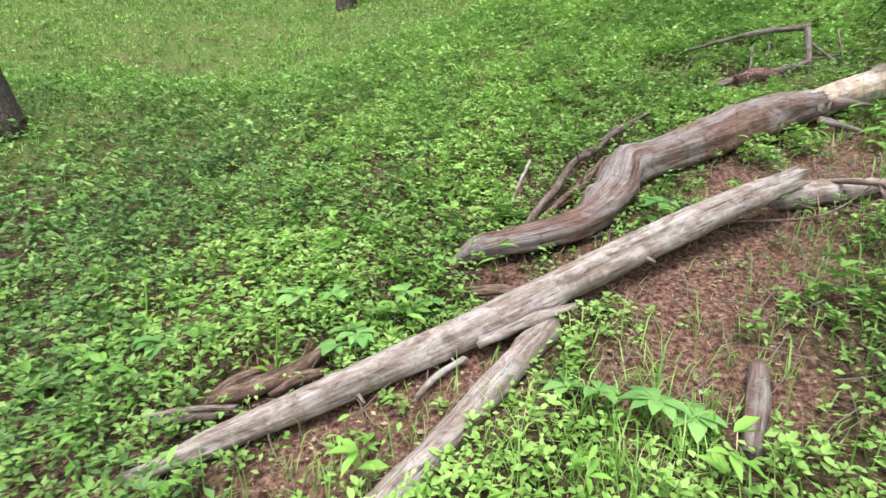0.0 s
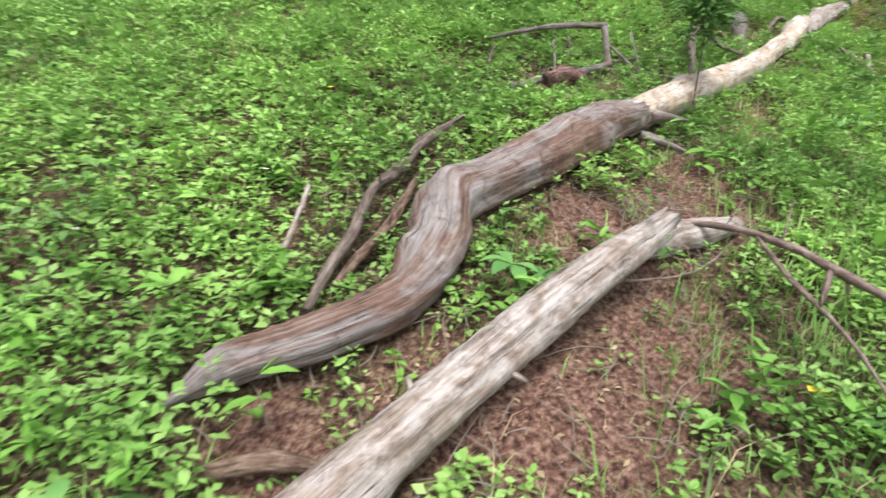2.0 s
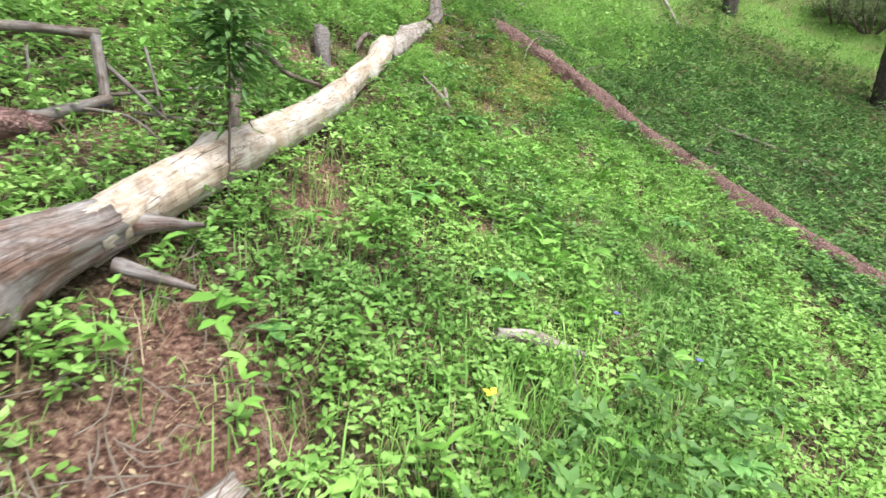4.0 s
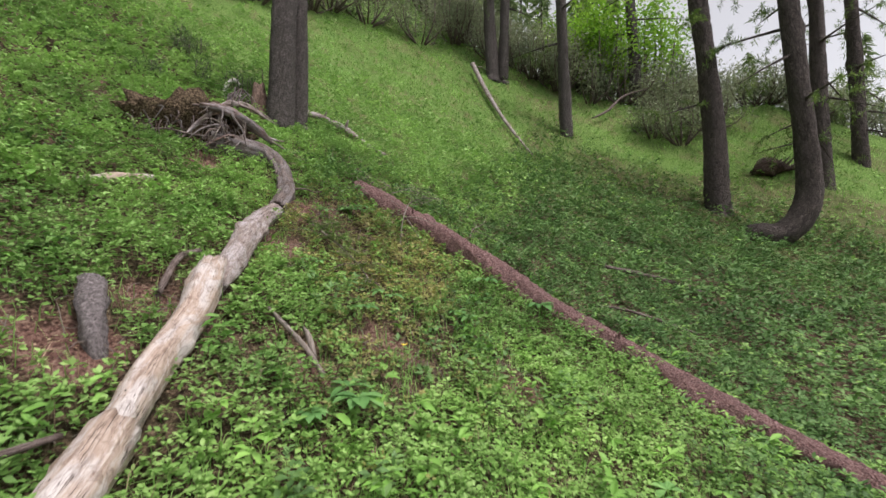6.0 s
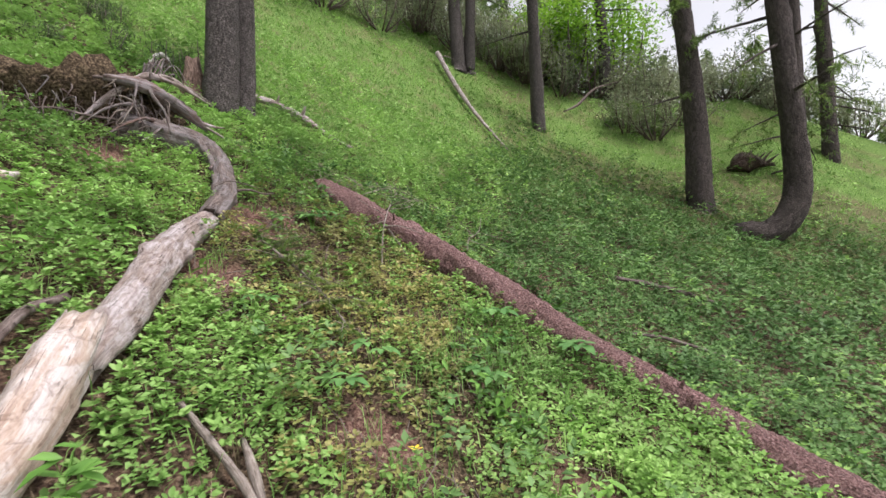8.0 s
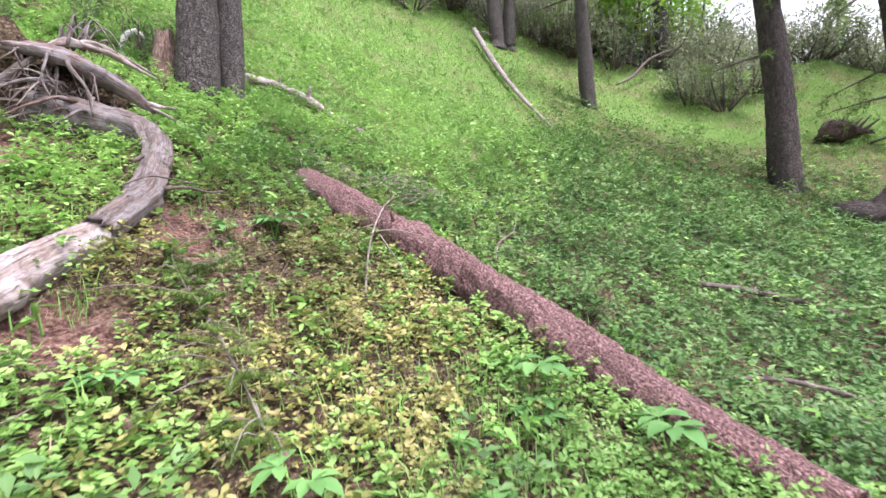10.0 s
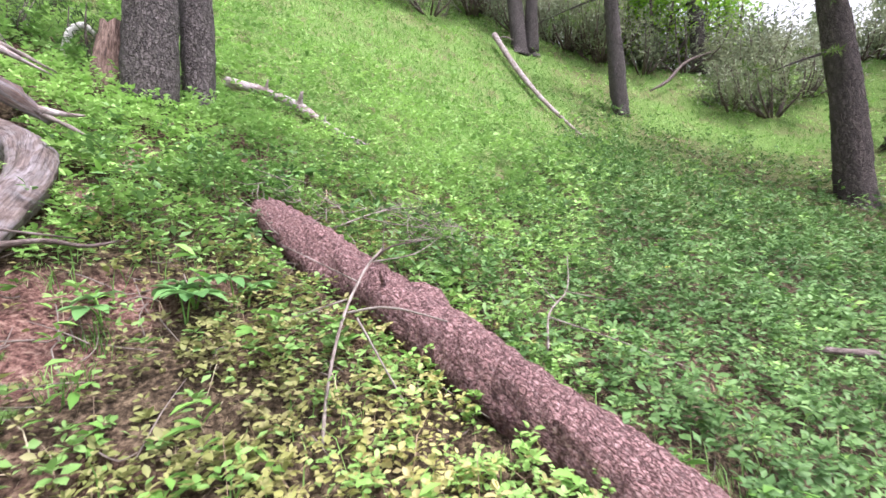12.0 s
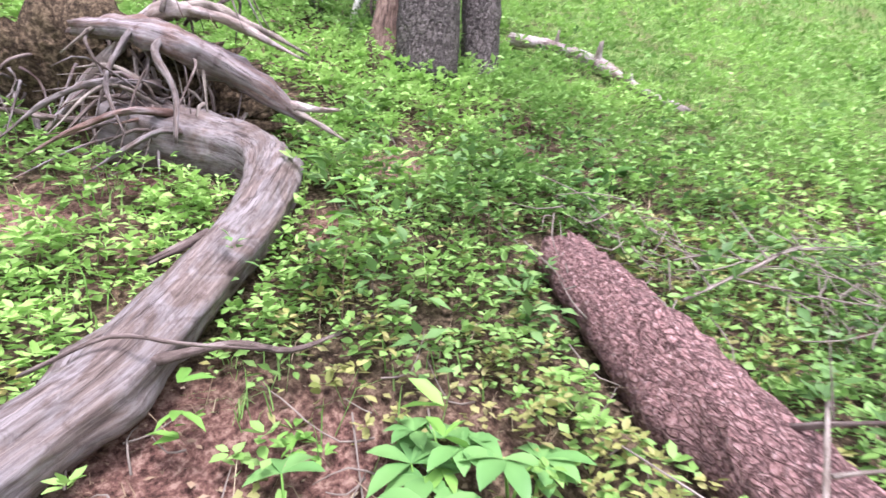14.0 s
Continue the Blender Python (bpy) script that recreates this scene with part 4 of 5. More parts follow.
for k, (x, y, h, w) in enumerate(((28, 1.6, 6.5, 2.2), (29.5, -.4, 6.8, 2.4), (29, 3, 6, 2))):
    shrub("young_maple", "bright green broadleaf sapling behind larches", x, y, h, w, 3600, MAPLE, .21, 180 + k, leaf_w=.55, kind="tree", stems=8)
log_thing("bent_limb", "dark curved dead limb below the sapling", "dead wood", [(24.4, 2.1, .35, .03), (25.2, 1.5, .45, .06), (25.9, .8, .9, .05), (26.5, -.2, 1.1, .025)], TWIG, WG, 8, .2)
ups = thing("upturned_stump", "dark upturned stump with roots in the meadow", "stump")
part("stump_body", tube_mesh("stump_body", [(22.5, -3.2, float(ground(22.5, -3.2)) + .2), (22.6, -3.5, float(ground(22.6, -3.5)) + .3), (22.7, -3.8, float(ground(22.7, -3.8)) + .3), (22.85, -4.5, float(ground(22.85, -4.5)) + .15)], [.05, .26, .3, .08], HUMUS, 14, .1, .3, .25, 5, 3), ups)
for k in range(7):
    part("root", tube_mesh("root", [(22.6 + .04 * k, -3.3 - .18 * k, float(ground(22.6, -3.3 - .18 * k)) + .35), (22.4, -3.4 - .2 * k, float(ground(22.5, -3.4 - .2 * k)) + .65 + .06 * (k % 3))], [.06, .02], TWIG_PALE, 6, .1), ups)


def conifer(name, label, h, seed):
    """A far spruce: trunk, and a crown of drooping tiers of needle clumps."""
    r = np.random.default_rng(seed)
    top = thing(name, label, "tree", "far forest")
    part("trunk", tube_mesh("trunk", [(0, 0, -.6), (0, 0, h * .5), (0, 0, h)], [.2, .13, .03], BARK, 7, .6, .04, 0, 0, seed), top)
    n = 420
    u = r.uniform(.04, 1, n) ** .8
    az = r.uniform(0, 6.28, n)
    tier = .75 + .35 * np.sin(u * 46 + r.uniform(0, 6))
    rad = (1 - u) * h * .2 * tier * r.uniform(.2, 1.1, n) + .1
    p = np.stack([np.cos(az) * rad, np.sin(az) * rad, u * h - rad * .35], -1)
    part("crown", mesh_of("crown", *leaf_arrays(p, az + r.normal(0, .4, n), r.normal(-.3, .3, n), r.uniform(.6, 1.3, n), r.uniform(.2, .42, n)), FAR_NEEDLE_HAZED), top)
    return top


far = [conifer("spruce", "tall spruce in the far forest, needles paled for haze", h, 300 + h) for h in (9, 11, 13)]
spots = []
for k in range(84):
    a = radians(-62 + k * 2.6 + rs.uniform(-1, 1))
    d = rs.uniform(31, 48)
    spots.append((4 + d * math.cos(a), 3 + d * math.sin(a)))
for k, (x, y) in enumerate(spots):
    s = rs.uniform(.8, 1.15) * (.45 if y < 0 else 1.0)
    m = pose(x, y, float(ground(x, y)), 0, 0, rs.uniform(0, 360))
    ob = far[k] if k < 3 else copy_thing(far[k % 3], m)
    ob.matrix_basis = m @ Matrix.Scale(s, 4)

# ---- growth ----
TRAIL = ((0, .2), (1.5, 1.8), (5.2, 3.2), (8, 4.6))


def from_trail(x, y):
    """Distance on the plan from the line walked."""
    best = np.full(np.shape(x), 1e9)
    for (ax, ay), (bx, by) in zip(TRAIL, TRAIL[1:]):
        k = np.clip(((x - ax) * (bx - ax) + (y - ay) * (by - ay)) / ((bx - ax) ** 2 + (by - ay) ** 2), 0, 1)
        best = np.minimum(best, np.hypot(x - ax - k * (bx - ax), y - ay - k * (by - ay)))
    return best


def on_wood(x, y, extra=0.0):
    hit = np.zeros(len(x), bool)
    for ax, ay, bx, by, w in LOGS:
        l2 = (bx - ax) ** 2 + (by - ay) ** 2 + 1e-9
        k = np.clip(((x - ax) * (bx - ax) + (y - ay) * (by - ay)) / l2, 0, 1)
        hit |= np.hypot(x - ax - k * (bx - ax), y - ay - k * (by - ay)) < w + extra
    return hit


def scatter(x0, x1, y0, y1, per_m2, keep):
    """Random plan places in a rectangle, kept with the chance that keep(x, y) gives."""
    n = int((x1 - x0) * (y1 - y0) * per_m2)
    x, y = rng.uniform(x0, x1, n), rng.uniform(y0, y1, n)
    ok = rng.uniform(0, 1, n) < keep(x, y)
    return x[ok], y[ok]


def ahead_of_trail(x, y):
    return np.where(x < 1.5, y > .85, y > 1.0 - .55 * (x - 1.5))


def grassy(x, y):
    """Tall grass beside the trail."""
    return np.exp(-((x - 3.1) / .95) ** 2 - ((y - 1.75) / .6) ** 2) + .8 * np.exp(-((x - .6) / .5) ** 2 - ((y - 1.45) / .3) ** 2) + .5 * np.exp(-((x - 7.3) / .5) ** 2 - ((y - 3.6) / .4) ** 2)


def mixed(x, y):
    """Low turf of grass and small herbs below the fallen trunk."""
    return np.clip(1.25 * np.exp(-((x - 4.3) / 1.9) ** 2 - ((y - 2.3) / 1.1) ** 2) + .5 * np.exp(-((x - 1.2) / 1.2) ** 2 - ((y - 2.2) / .7) ** 2), 0, 1)


def wilted(x, y):
    """Where the undergrowth turns yellow."""
    return np.clip(1.4 * np.exp(-((x - 8.0) / .95) ** 2 - ((y - 4.75) / .7) ** 2) + .8 * np.exp(-((x - 6.2) / .9) ** 2 - ((y - 3.9) / .4) ** 2) + .8 * np.exp(-((x - 7.4) / .7) ** 2 - ((y - 4.2) / .5) ** 2)
                   + .9 * np.exp(-((x - 7.8) / .7) ** 2 - ((y - 5.25) / .4) ** 2) + .5 * np.exp(-((x - 9.8) / .6) ** 2 - ((y - 5.2) / .3) ** 2), 0, .88) * np.clip(.38 + 1.3 * lattice(x * 3, y * 3, 71), 0, 1)


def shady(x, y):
    """Where darker bilberry leaves stand in for tree shade: below the fallen larch and at the left."""
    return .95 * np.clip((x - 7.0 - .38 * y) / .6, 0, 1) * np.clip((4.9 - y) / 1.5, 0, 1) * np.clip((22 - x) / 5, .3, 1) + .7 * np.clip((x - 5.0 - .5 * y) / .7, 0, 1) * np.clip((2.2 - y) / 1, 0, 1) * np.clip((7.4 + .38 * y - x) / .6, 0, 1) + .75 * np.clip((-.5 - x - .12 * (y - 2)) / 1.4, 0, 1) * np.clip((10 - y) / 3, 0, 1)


def mounds(x, y, size, seed):
    """Rounded clumps that jostle on the plan: 1 on a crown, 0 in a gap; and a number for each clump."""
    i, j = np.floor(x / size), np.floor(y / size)
    best, tag = np.full(np.shape(x), 9.0), np.zeros(np.shape(x))
    for di in (-1, 0, 1):
        for dj in (-1, 0, 1):
            h = np.sin((i + di) * 127.1 + (j + dj) * 311.7 + seed) * 43758.5453
            k = np.sin((i + di) * 269.5 + (j + dj) * 183.3 + seed) * 24634.6345
            h, k = h - np.floor(h), k - np.floor(k)
            d = np.hypot(x / size - i - di - h, y / size - j - dj - k)
            near = d < best
            best, tag = np.where(near, d, best), np.where(near, (h * 7.3 + k * 3.1) % 1, tag)
    return np.sqrt(np.clip(1 - (best / .8) ** 2, 0, 1)), tag


def cushions(x, y):
    """Uneven height of the growth: mounds and gaps."""
    dome, tag = mounds(x, y, .36, 2)
    return .22 + dome * (.35 + .95 * tag) * (.55 + .9 * lattice(x * .9, y * .9, 21)) + .22 * lattice(x * 9, y * 9, 23)


def sprigs(x, y, height, leaves, size, ratio, spread, full=False):
    """Upright leafy sprigs: leaves set alternately up a leaning stem."""
    n = len(x)
    z = soil_z(x, y)
    h = height * rng.uniform(.5, 1.25, n)
    az, lean = rng.uniform(0, 6.28, n), rng.uniform(0, .55, n)
    k = np.tile(np.arange(leaves), n)
    i = np.repeat(np.arange(n), leaves)
    low = (k % 2 < 1) & (k > 2)
    f = np.where(low, rng.uniform(.35, .85, len(k)), rng.uniform(.84, 1.0, len(k)))
    p = np.stack([x[i] + np.cos(az[i]) * lean[i] * h[i] * f, y[i] + np.sin(az[i]) * lean[i] * h[i] * f, z[i] + h[i] * f], -1)
    a = k * 2.4 + az[i] + rng.normal(0, .35, len(k))
    el = rng.normal(.12, .25, len(k)) + np.where(low, 0, .3 + .5 * (k % 4 == 0))
    s = size[i] * rng.uniform(.7, 1.2, len(k)) * np.where(low, 1.0, .9)
    p += np.stack([np.cos(a), np.sin(a), np.zeros(len(k))], -1) * spread * rng.uniform(0, 1, len(k))[:, None]
    return leaf_arrays(p, a, el, s, s * ratio, full=full)


# broad-leaved plants: plan places
PLANTS = ((-.14, 2.42), (-.42, 2.17), (-1.32, 2.32), (-.74, 1.86), (.52, 1.68), (.8, 1.58), (-.66, 2.51), (1.3, 3.08), (1.17, 2.69), (1.91, 1.79), (1.99, 1.7), (2.62, 3.0),
          (3.65, 2.64), (3.53, 1.58), (5.9, 2.1), (6.18, 1.18), (3.97, 3.2), (5.09, 3.87), (5.35, 3.75), (6.78, 3.68), (5.19, 5.68), (6.8, 4.84), (7.98, 3.59), (7.4, 3.75), (6.84, 4.16), (7.08, 3.54),
          (7.94, 2.98), (8.43, 5.33), (8.51, 5.14), (8.41, 5.25), (8.31, 5.2), (8.54, 5.1), (8.11, 5.38), (7.74, 3.54), (6.35, 4.17), (10.72, 6.08), (9.9, 5.7), (10.4, 5.4))


def near_plant(x, y):
    """1 where a broad-leaved plant stands."""
    m = np.zeros(np.shape(x))
    for px, py in PLANTS:
        m = np.maximum(m, np.exp(-((x - px) ** 2 + (y - py) ** 2) / .016))
    return m


def growth_chance(x, y):
    """Cover of the low plants: gaps over earth, branches and tall grass."""
    g = (1 - .95 * bare(x, y)) * (1 - cleared(x, y)) * (1 - .7 * np.clip(grassy(x, y), 0, 1)) * (1 - .25 * mixed(x, y)) * (1 - .72 * meadow(x, y))
    g = g * (1 - .85 * near_plant(x, y))
    return g * (.3 + .7 * mounds(x, y, .36, 2)[0]) * np.clip(.35 + 1.3 * lattice(x * 2.3, y * 2.3, 31), .4, 1)


def undergrowth(x0, x1, y0, y1, per_m2, near, far_, leaves, size, height, yellow, ratio=.55, full=False, deep=False, behind=False):
    def keep(x, y):
        d = from_trail(x, y)
        w = wilted(x, y)
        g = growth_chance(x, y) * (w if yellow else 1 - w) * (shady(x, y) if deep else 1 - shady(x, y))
        return g * ((d >= near) & (d < far_) & (ahead_of_trail(x, y) != behind))
    x, y = scatter(x0, x1, y0, y1, per_m2, keep)
    ok = ~on_wood(x, y, .02)
    x, y = x[ok], y[ok]
    low = 1 - .4 * mixed(x, y) - .35 * cleared(x, y)
    return sprigs(x, y, height * cushions(x, y) * low, leaves, np.full(len(x), size) * rng.uniform(.7, 1.25, len(x)) * (1 - .2 * mixed(x, y)), ratio, .014, full)


def carpet(x0, x1, y0, y1, per_m2, near, far_, size, high, yellow=False, deep=False, behind=False):
    """Small leaves close over the ground, between and under the sprigs."""
    def keep(x, y):
        d = from_trail(x, y)
        w = wilted(x, y)
        g = (1 - bare(x, y)) * (1 - .8 * cleared(x, y)) * (1 - .6 * meadow(x, y)) * (.2 + .8 * mounds(x, y, .36, 2)[0])
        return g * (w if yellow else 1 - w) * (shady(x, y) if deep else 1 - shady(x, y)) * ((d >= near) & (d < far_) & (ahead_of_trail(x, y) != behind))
    x, y = scatter(x0, x1, y0, y1, per_m2, keep)
    ok = ~on_wood(x, y, .01)
    x, y = x[ok], y[ok]
    n = len(x)
    s = size * rng.uniform(.6, 1.3, n)
    z = soil_z(x, y) + high * cushions(x, y) * rng.uniform(.1, 1, n) ** .6
    return leaf_arrays(np.stack([x, y, z], -1), rng.uniform(0, 6.28, n), rng.normal(.2, .3, n), s, s * rng.uniform(.45, .75, n))


def stuff(name, label, arrays, mat, category="plants"):
    return tagged(new(name, mesh_of(name, *join(arrays), mat)), label, category, kind="stuff")


stuff("bilberry_undergrowth", "dense small-leaved green bilberry covering the slope",
      [undergrowth(-5, 12.5, -1.5, 10, 420, 0, 1.5, 11, .039, .135, False, .56, True), undergrowth(-5, 12.5, -1.5, 10, 350, 1.5, 2.6, 11, .046, .16, False, .56), undergrowth(-7, 15, -2, 11, 220, 2.6, 4.8, 10, .058, .2, False, .55),
       undergrowth(-12, 22, -5, 18, 90, 4.8, 9.5, 8, .09, .27, False), undergrowth(-7, 14, -6, 3, 60, 0, 8, 7, .085, .22, False, .52, False, False, True)], LEAF)
stuff("low_leaf_carpet", "small green leaves close over the forest floor",
      [carpet(-5, 12.5, -1.5, 10, 2100, 0, 1.8, .036, .1), carpet(-5, 12.5, -1.5, 10, 1400, 1.8, 2.5, .042, .11), carpet(-7, 15, -2, 11, 850, 2.5, 5, .056, .14), carpet(-12, 22, -5, 18, 230, 5, 10, .1, .19), carpet(-7, 14, -6, 3, 230, 0, 8, .085, .15, False, False, True)], LEAF)
# tree shade on this bilberry is put into its leaf colour
stuff("shade_tinted_bilberry", "bilberry in deeper green for tree shade, below the fallen larch", [undergrowth(5, 13, -3, 5, 230, 0, 4.6, 10, .055, .19, False, .52, False, True), undergrowth(-14, 0, .8, 15, 60, 6, 12, 6, .09, .24, False, .55, False, True), undergrowth(8, 24, -7, 5, 100, 4.6, 15, 7, .095, .26, False, .5, False, True), undergrowth(-6, 0, .8, 10, 280, 0, 2.6, 9, .047, .18, False, .55, False, True), undergrowth(-7, 0, .8, 11, 170, 2.6, 6, 8, .062, .22, False, .55, False, True),
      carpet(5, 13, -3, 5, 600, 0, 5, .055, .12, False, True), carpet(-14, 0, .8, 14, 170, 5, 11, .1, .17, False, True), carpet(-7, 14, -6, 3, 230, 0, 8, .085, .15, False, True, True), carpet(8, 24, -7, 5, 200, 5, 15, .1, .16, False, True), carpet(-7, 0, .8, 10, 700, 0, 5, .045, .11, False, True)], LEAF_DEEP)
stuff("far_undergrowth", "green low undergrowth on the far slope", [undergrowth(-22, 30, -10, 32, 17, 9.5, 24, 5, .135, .22, False)], LEAF)
stuff("yellowing_undergrowth", "yellowing bilberry leaves between the fallen trunks", [undergrowth(4, 11, 2.5, 7, 380, 0, 3, 10, .034, .11, True, .58, True), carpet(4, 11, 2.5, 7, 1700, 0, 3, .03, .06, True)], LEAF_YELLOW)


def dark_clumps():
    x, y = scatter(-5, 16, 0, 11, 60, lambda x, y: (lattice(x * 1.1, y * 1.1, 41) > .78) * (1 - bare(x, y)) * (1 - meadow(x, y)) * (1 - wilted(x, y)) * ahead_of_trail(x, y) * np.clip(1.4 - from_trail(x, y) / 9, 0, 1))
    ok = ~on_wood(x, y, .05)
    return sprigs(x[ok], y[ok], .3 * cushions(x[ok], y[ok]), 9, np.full(ok.sum(), .066), .48, .02)


stuff("dwarf_shrub_clumps", "taller deep green dwarf shrubs in clumps", [dark_clumps()], LEAF_DEEP)


def herbs():
    """Whorls of long pointed leaves."""
    x, y = scatter(-4, 9, .9, 7, 26, lambda x, y: np.clip(lattice(x * 1.6, y * 1.6, 51) * 1.6 - .35, 0, 1) * (1 - .45 * bare(x, y)) * (1 - .1 * cleared(x, y)) * (1 - .75 * np.exp(-((x - .8) / .8) ** 2 - ((y - 1.4) / .35) ** 2)) * ahead_of_trail(x, y) * np.clip(1.3 - from_trail(x, y) / 4.5, 0, 1) * (1 - .7 * wilted(x, y)))
    ok = ~on_wood(x, y, .03)
    x, y = x[ok], y[ok]
    n, q = len(x), 8
    i, k = np.repeat(np.arange(n), q), np.tile(np.arange(q), n)
    h = rng.uniform(.08, .26, n)
    p = np.stack([x[i], y[i], soil_z(x, y)[i] + h[i] * (.45 + .55 * (k % 3) / 2)], -1)
    s = rng.uniform(.055, .105, n)[i] * rng.uniform(.7, 1.15, n * q)
    return leaf_arrays(p, k * 2.4 + rng.normal(0, .3, n * q) + i, rng.normal(.3, .3, n * q), s, s * .36, .2, .22, True)


stuff("whorled_herbs", "fresh green herbs with long pointed leaves", [herbs()], HERB)


def blades(x0, x1, y0, y1, per_m2, keep, tall, wide):
    x, y = scatter(x0, x1, y0, y1, per_m2, keep)
    ok = ~on_wood(x, y, .0)
    x, y = x[ok], y[ok]
    n = len(x)
    return blade_arrays(np.stack([x, y, soil_z(x, y) - .01], -1), rng.uniform(0, 6.28, n), rng.uniform(.15, 1.1, n), rng.uniform(.5, 1.3, n) * tall, rng.uniform(.7, 1.4, n) * wide)


stuff("tall_grass", "tall bent green grass beside the trail", [blades(0, 8.5, .9, 5, 1700, lambda x, y: np.clip(grassy(x, y), 0, 1) * (.35 + .65 * lattice(x * 4, y * 4, 61)) * ahead_of_trail(x, y), .2, .006)], GRASS, "grass")
stuff("turf_grass", "short fine grass mixed with small herbs", [blades(-2, 7.5, .9, 5.5, 2600, lambda x, y: mixed(x, y) * (1 - bare(x, y)) * (.25 + .75 * (lattice(x * 3, y * 3, 64) > .45)) * ahead_of_trail(x, y), .11, .0045)], GRASS, "grass")
def tufts():
    """Small tufts of grass and seedlings on the worn ground."""
    x, y = scatter(-1.5, 9.5, .9, 7, 60, lambda x, y: np.maximum(bare(x, y) * .8, cleared(x, y)) * np.clip(2.4 * lattice(x * 4, y * 4, 81) - .6, 0, 1) * ahead_of_trail(x, y))
    ok = ~on_wood(x, y, .01)
    x, y = x[ok], y[ok]
    n, q = len(x), 16
    i = np.repeat(np.arange(n), q)
    px, py = x[i] + rng.normal(0, .022, n * q), y[i] + rng.normal(0, .022, n * q)
    return blade_arrays(np.stack([px, py, soil_z(px, py) - .01], -1), rng.uniform(0, 6.28, n * q), rng.uniform(.3, 1.3, n * q), rng.uniform(.5, 1.2, n * q) * rng.uniform(.05, .13, n)[i], rng.uniform(.002, .0045, n * q))


def seedlings():
    x, y = scatter(-1.5, 9.5, .9, 7, 50, lambda x, y: np.maximum(bare(x, y) * .7, cleared(x, y)) * np.clip(2.2 * lattice(x * 3, y * 3, 83) - .5, 0, 1) * ahead_of_trail(x, y))
    ok = ~on_wood(x, y, .02)
    x, y = x[ok], y[ok]
    return sprigs(x, y, np.full(len(x), .05), 8, rng.uniform(.025, .045, len(x)), .5, .012, True)


stuff("grass_tufts", "small tufts of thin grass on worn earth", [tufts()], GRASS, "grass")
stuff("seedlings", "small fresh green seedlings on worn earth", [seedlings()], HERB)
stuff("sparse_grass", "thin grass blades scattered between the plants", [blades(-4, 11, .9, 8, 170, lambda x, y: (lattice(x * 2, y * 2, 62) > .4) * np.clip(1.3 - from_trail(x, y) / 4, 0, 1) * ahead_of_trail(x, y), .17, .005)], GRASS, "grass")
stuff("meadow_grass", "short bright meadow grass on the upper slope",
      [blades(9, 20, 2, 14, 380, lambda x, y: meadow(x, y) * (1 - .8 * shady(x, y)) * np.clip(1.2 - from_trail(x, y) / 12, .1, 1), 0.07, .011), blades(15, 30, -9, 12, 100, lambda x, y: (.45 + .55 * meadow(x, y)) * (1 - .85 * shady(x, y)), .11, .026),
       blades(-12, 5, 4.5, 14, 260, lambda x, y: np.maximum(meadow(x, y), .7 * np.clip((y - 4.6) / 3, 0, 1)), .1, .012), blades(-22, 10, 9, 32, 80, lambda x, y: .4 + .6 * (lattice(x * .4, y * .4, 63) > .35), .14, .03)], GRASS, "grass")


def meadow_leaves():
    x, y = scatter(9.5, 24, -6, 14, 34, lambda x, y: meadow(x, y) * (lattice(x * 1.2, y * 1.2, 65) > .45))
    return sprigs(x, y, .08 + 0 * x, 6, np.full(len(x), .045), .5, .03)


stuff("meadow_herbs", "low mixed herbs in the meadow grass", [meadow_leaves()], HERB)


def litter():
    x, y = scatter(-2, 10, .9, 8, 1000, lambda x, y: (.3 + .7 * np.maximum(bare(x, y), wilted(x, y))) * np.clip(2.2 * lattice(x * 5, y * 5, 75) - .45, .15, 1) * np.clip(1.4 - from_trail(x, y) / 3.2, 0, 1) * ahead_of_trail(x, y))
    n = len(x)
    s = rng.uniform(.008, .034, n)
    flat = leaf_arrays(np.stack([x, y, soil_z(x, y) + .006], -1), rng.uniform(0, 6.28, n), rng.normal(.08, .25, n), s, s * rng.uniform(.1, .7, n), .2, .1)
    m = n // 6
    straw = blade_arrays(np.stack([x[:m], y[:m], soil_z(x[:m], y[:m])], -1), rng.uniform(0, 6.28, m), rng.uniform(1.2, 2.2, m), rng.uniform(.02, .06, m), np.full(m, .003))
    return [flat, straw]


def bare_stems():
    """Thin brown stems that show below the leaves."""
    x, y = scatter(-5, 13, .8, 9, 55, lambda x, y: np.clip(1.25 - from_trail(x, y) / 4.5, 0, 1) * (1 - .6 * bare(x, y)) * ahead_of_trail(x, y))
    ok = ~on_wood(x, y, .0)
    x, y = x[ok], y[ok]
    n = len(x)
    return blade_arrays(np.stack([x, y, soil_z(x, y) - .01], -1), rng.uniform(0, 6.28, n), rng.uniform(.1, 1.4, n), rng.uniform(.06, .24, n) * (.5 + .6 * cushions(x, y)), rng.uniform(.002, .005, n))


stuff("bare_stems", "thin brown woody stems among the leaves", [bare_stems()], DRY)
stuff("leaf_litter", "dry brown needles, bark crumbs and dead leaves", litter(), DRY, "litter")


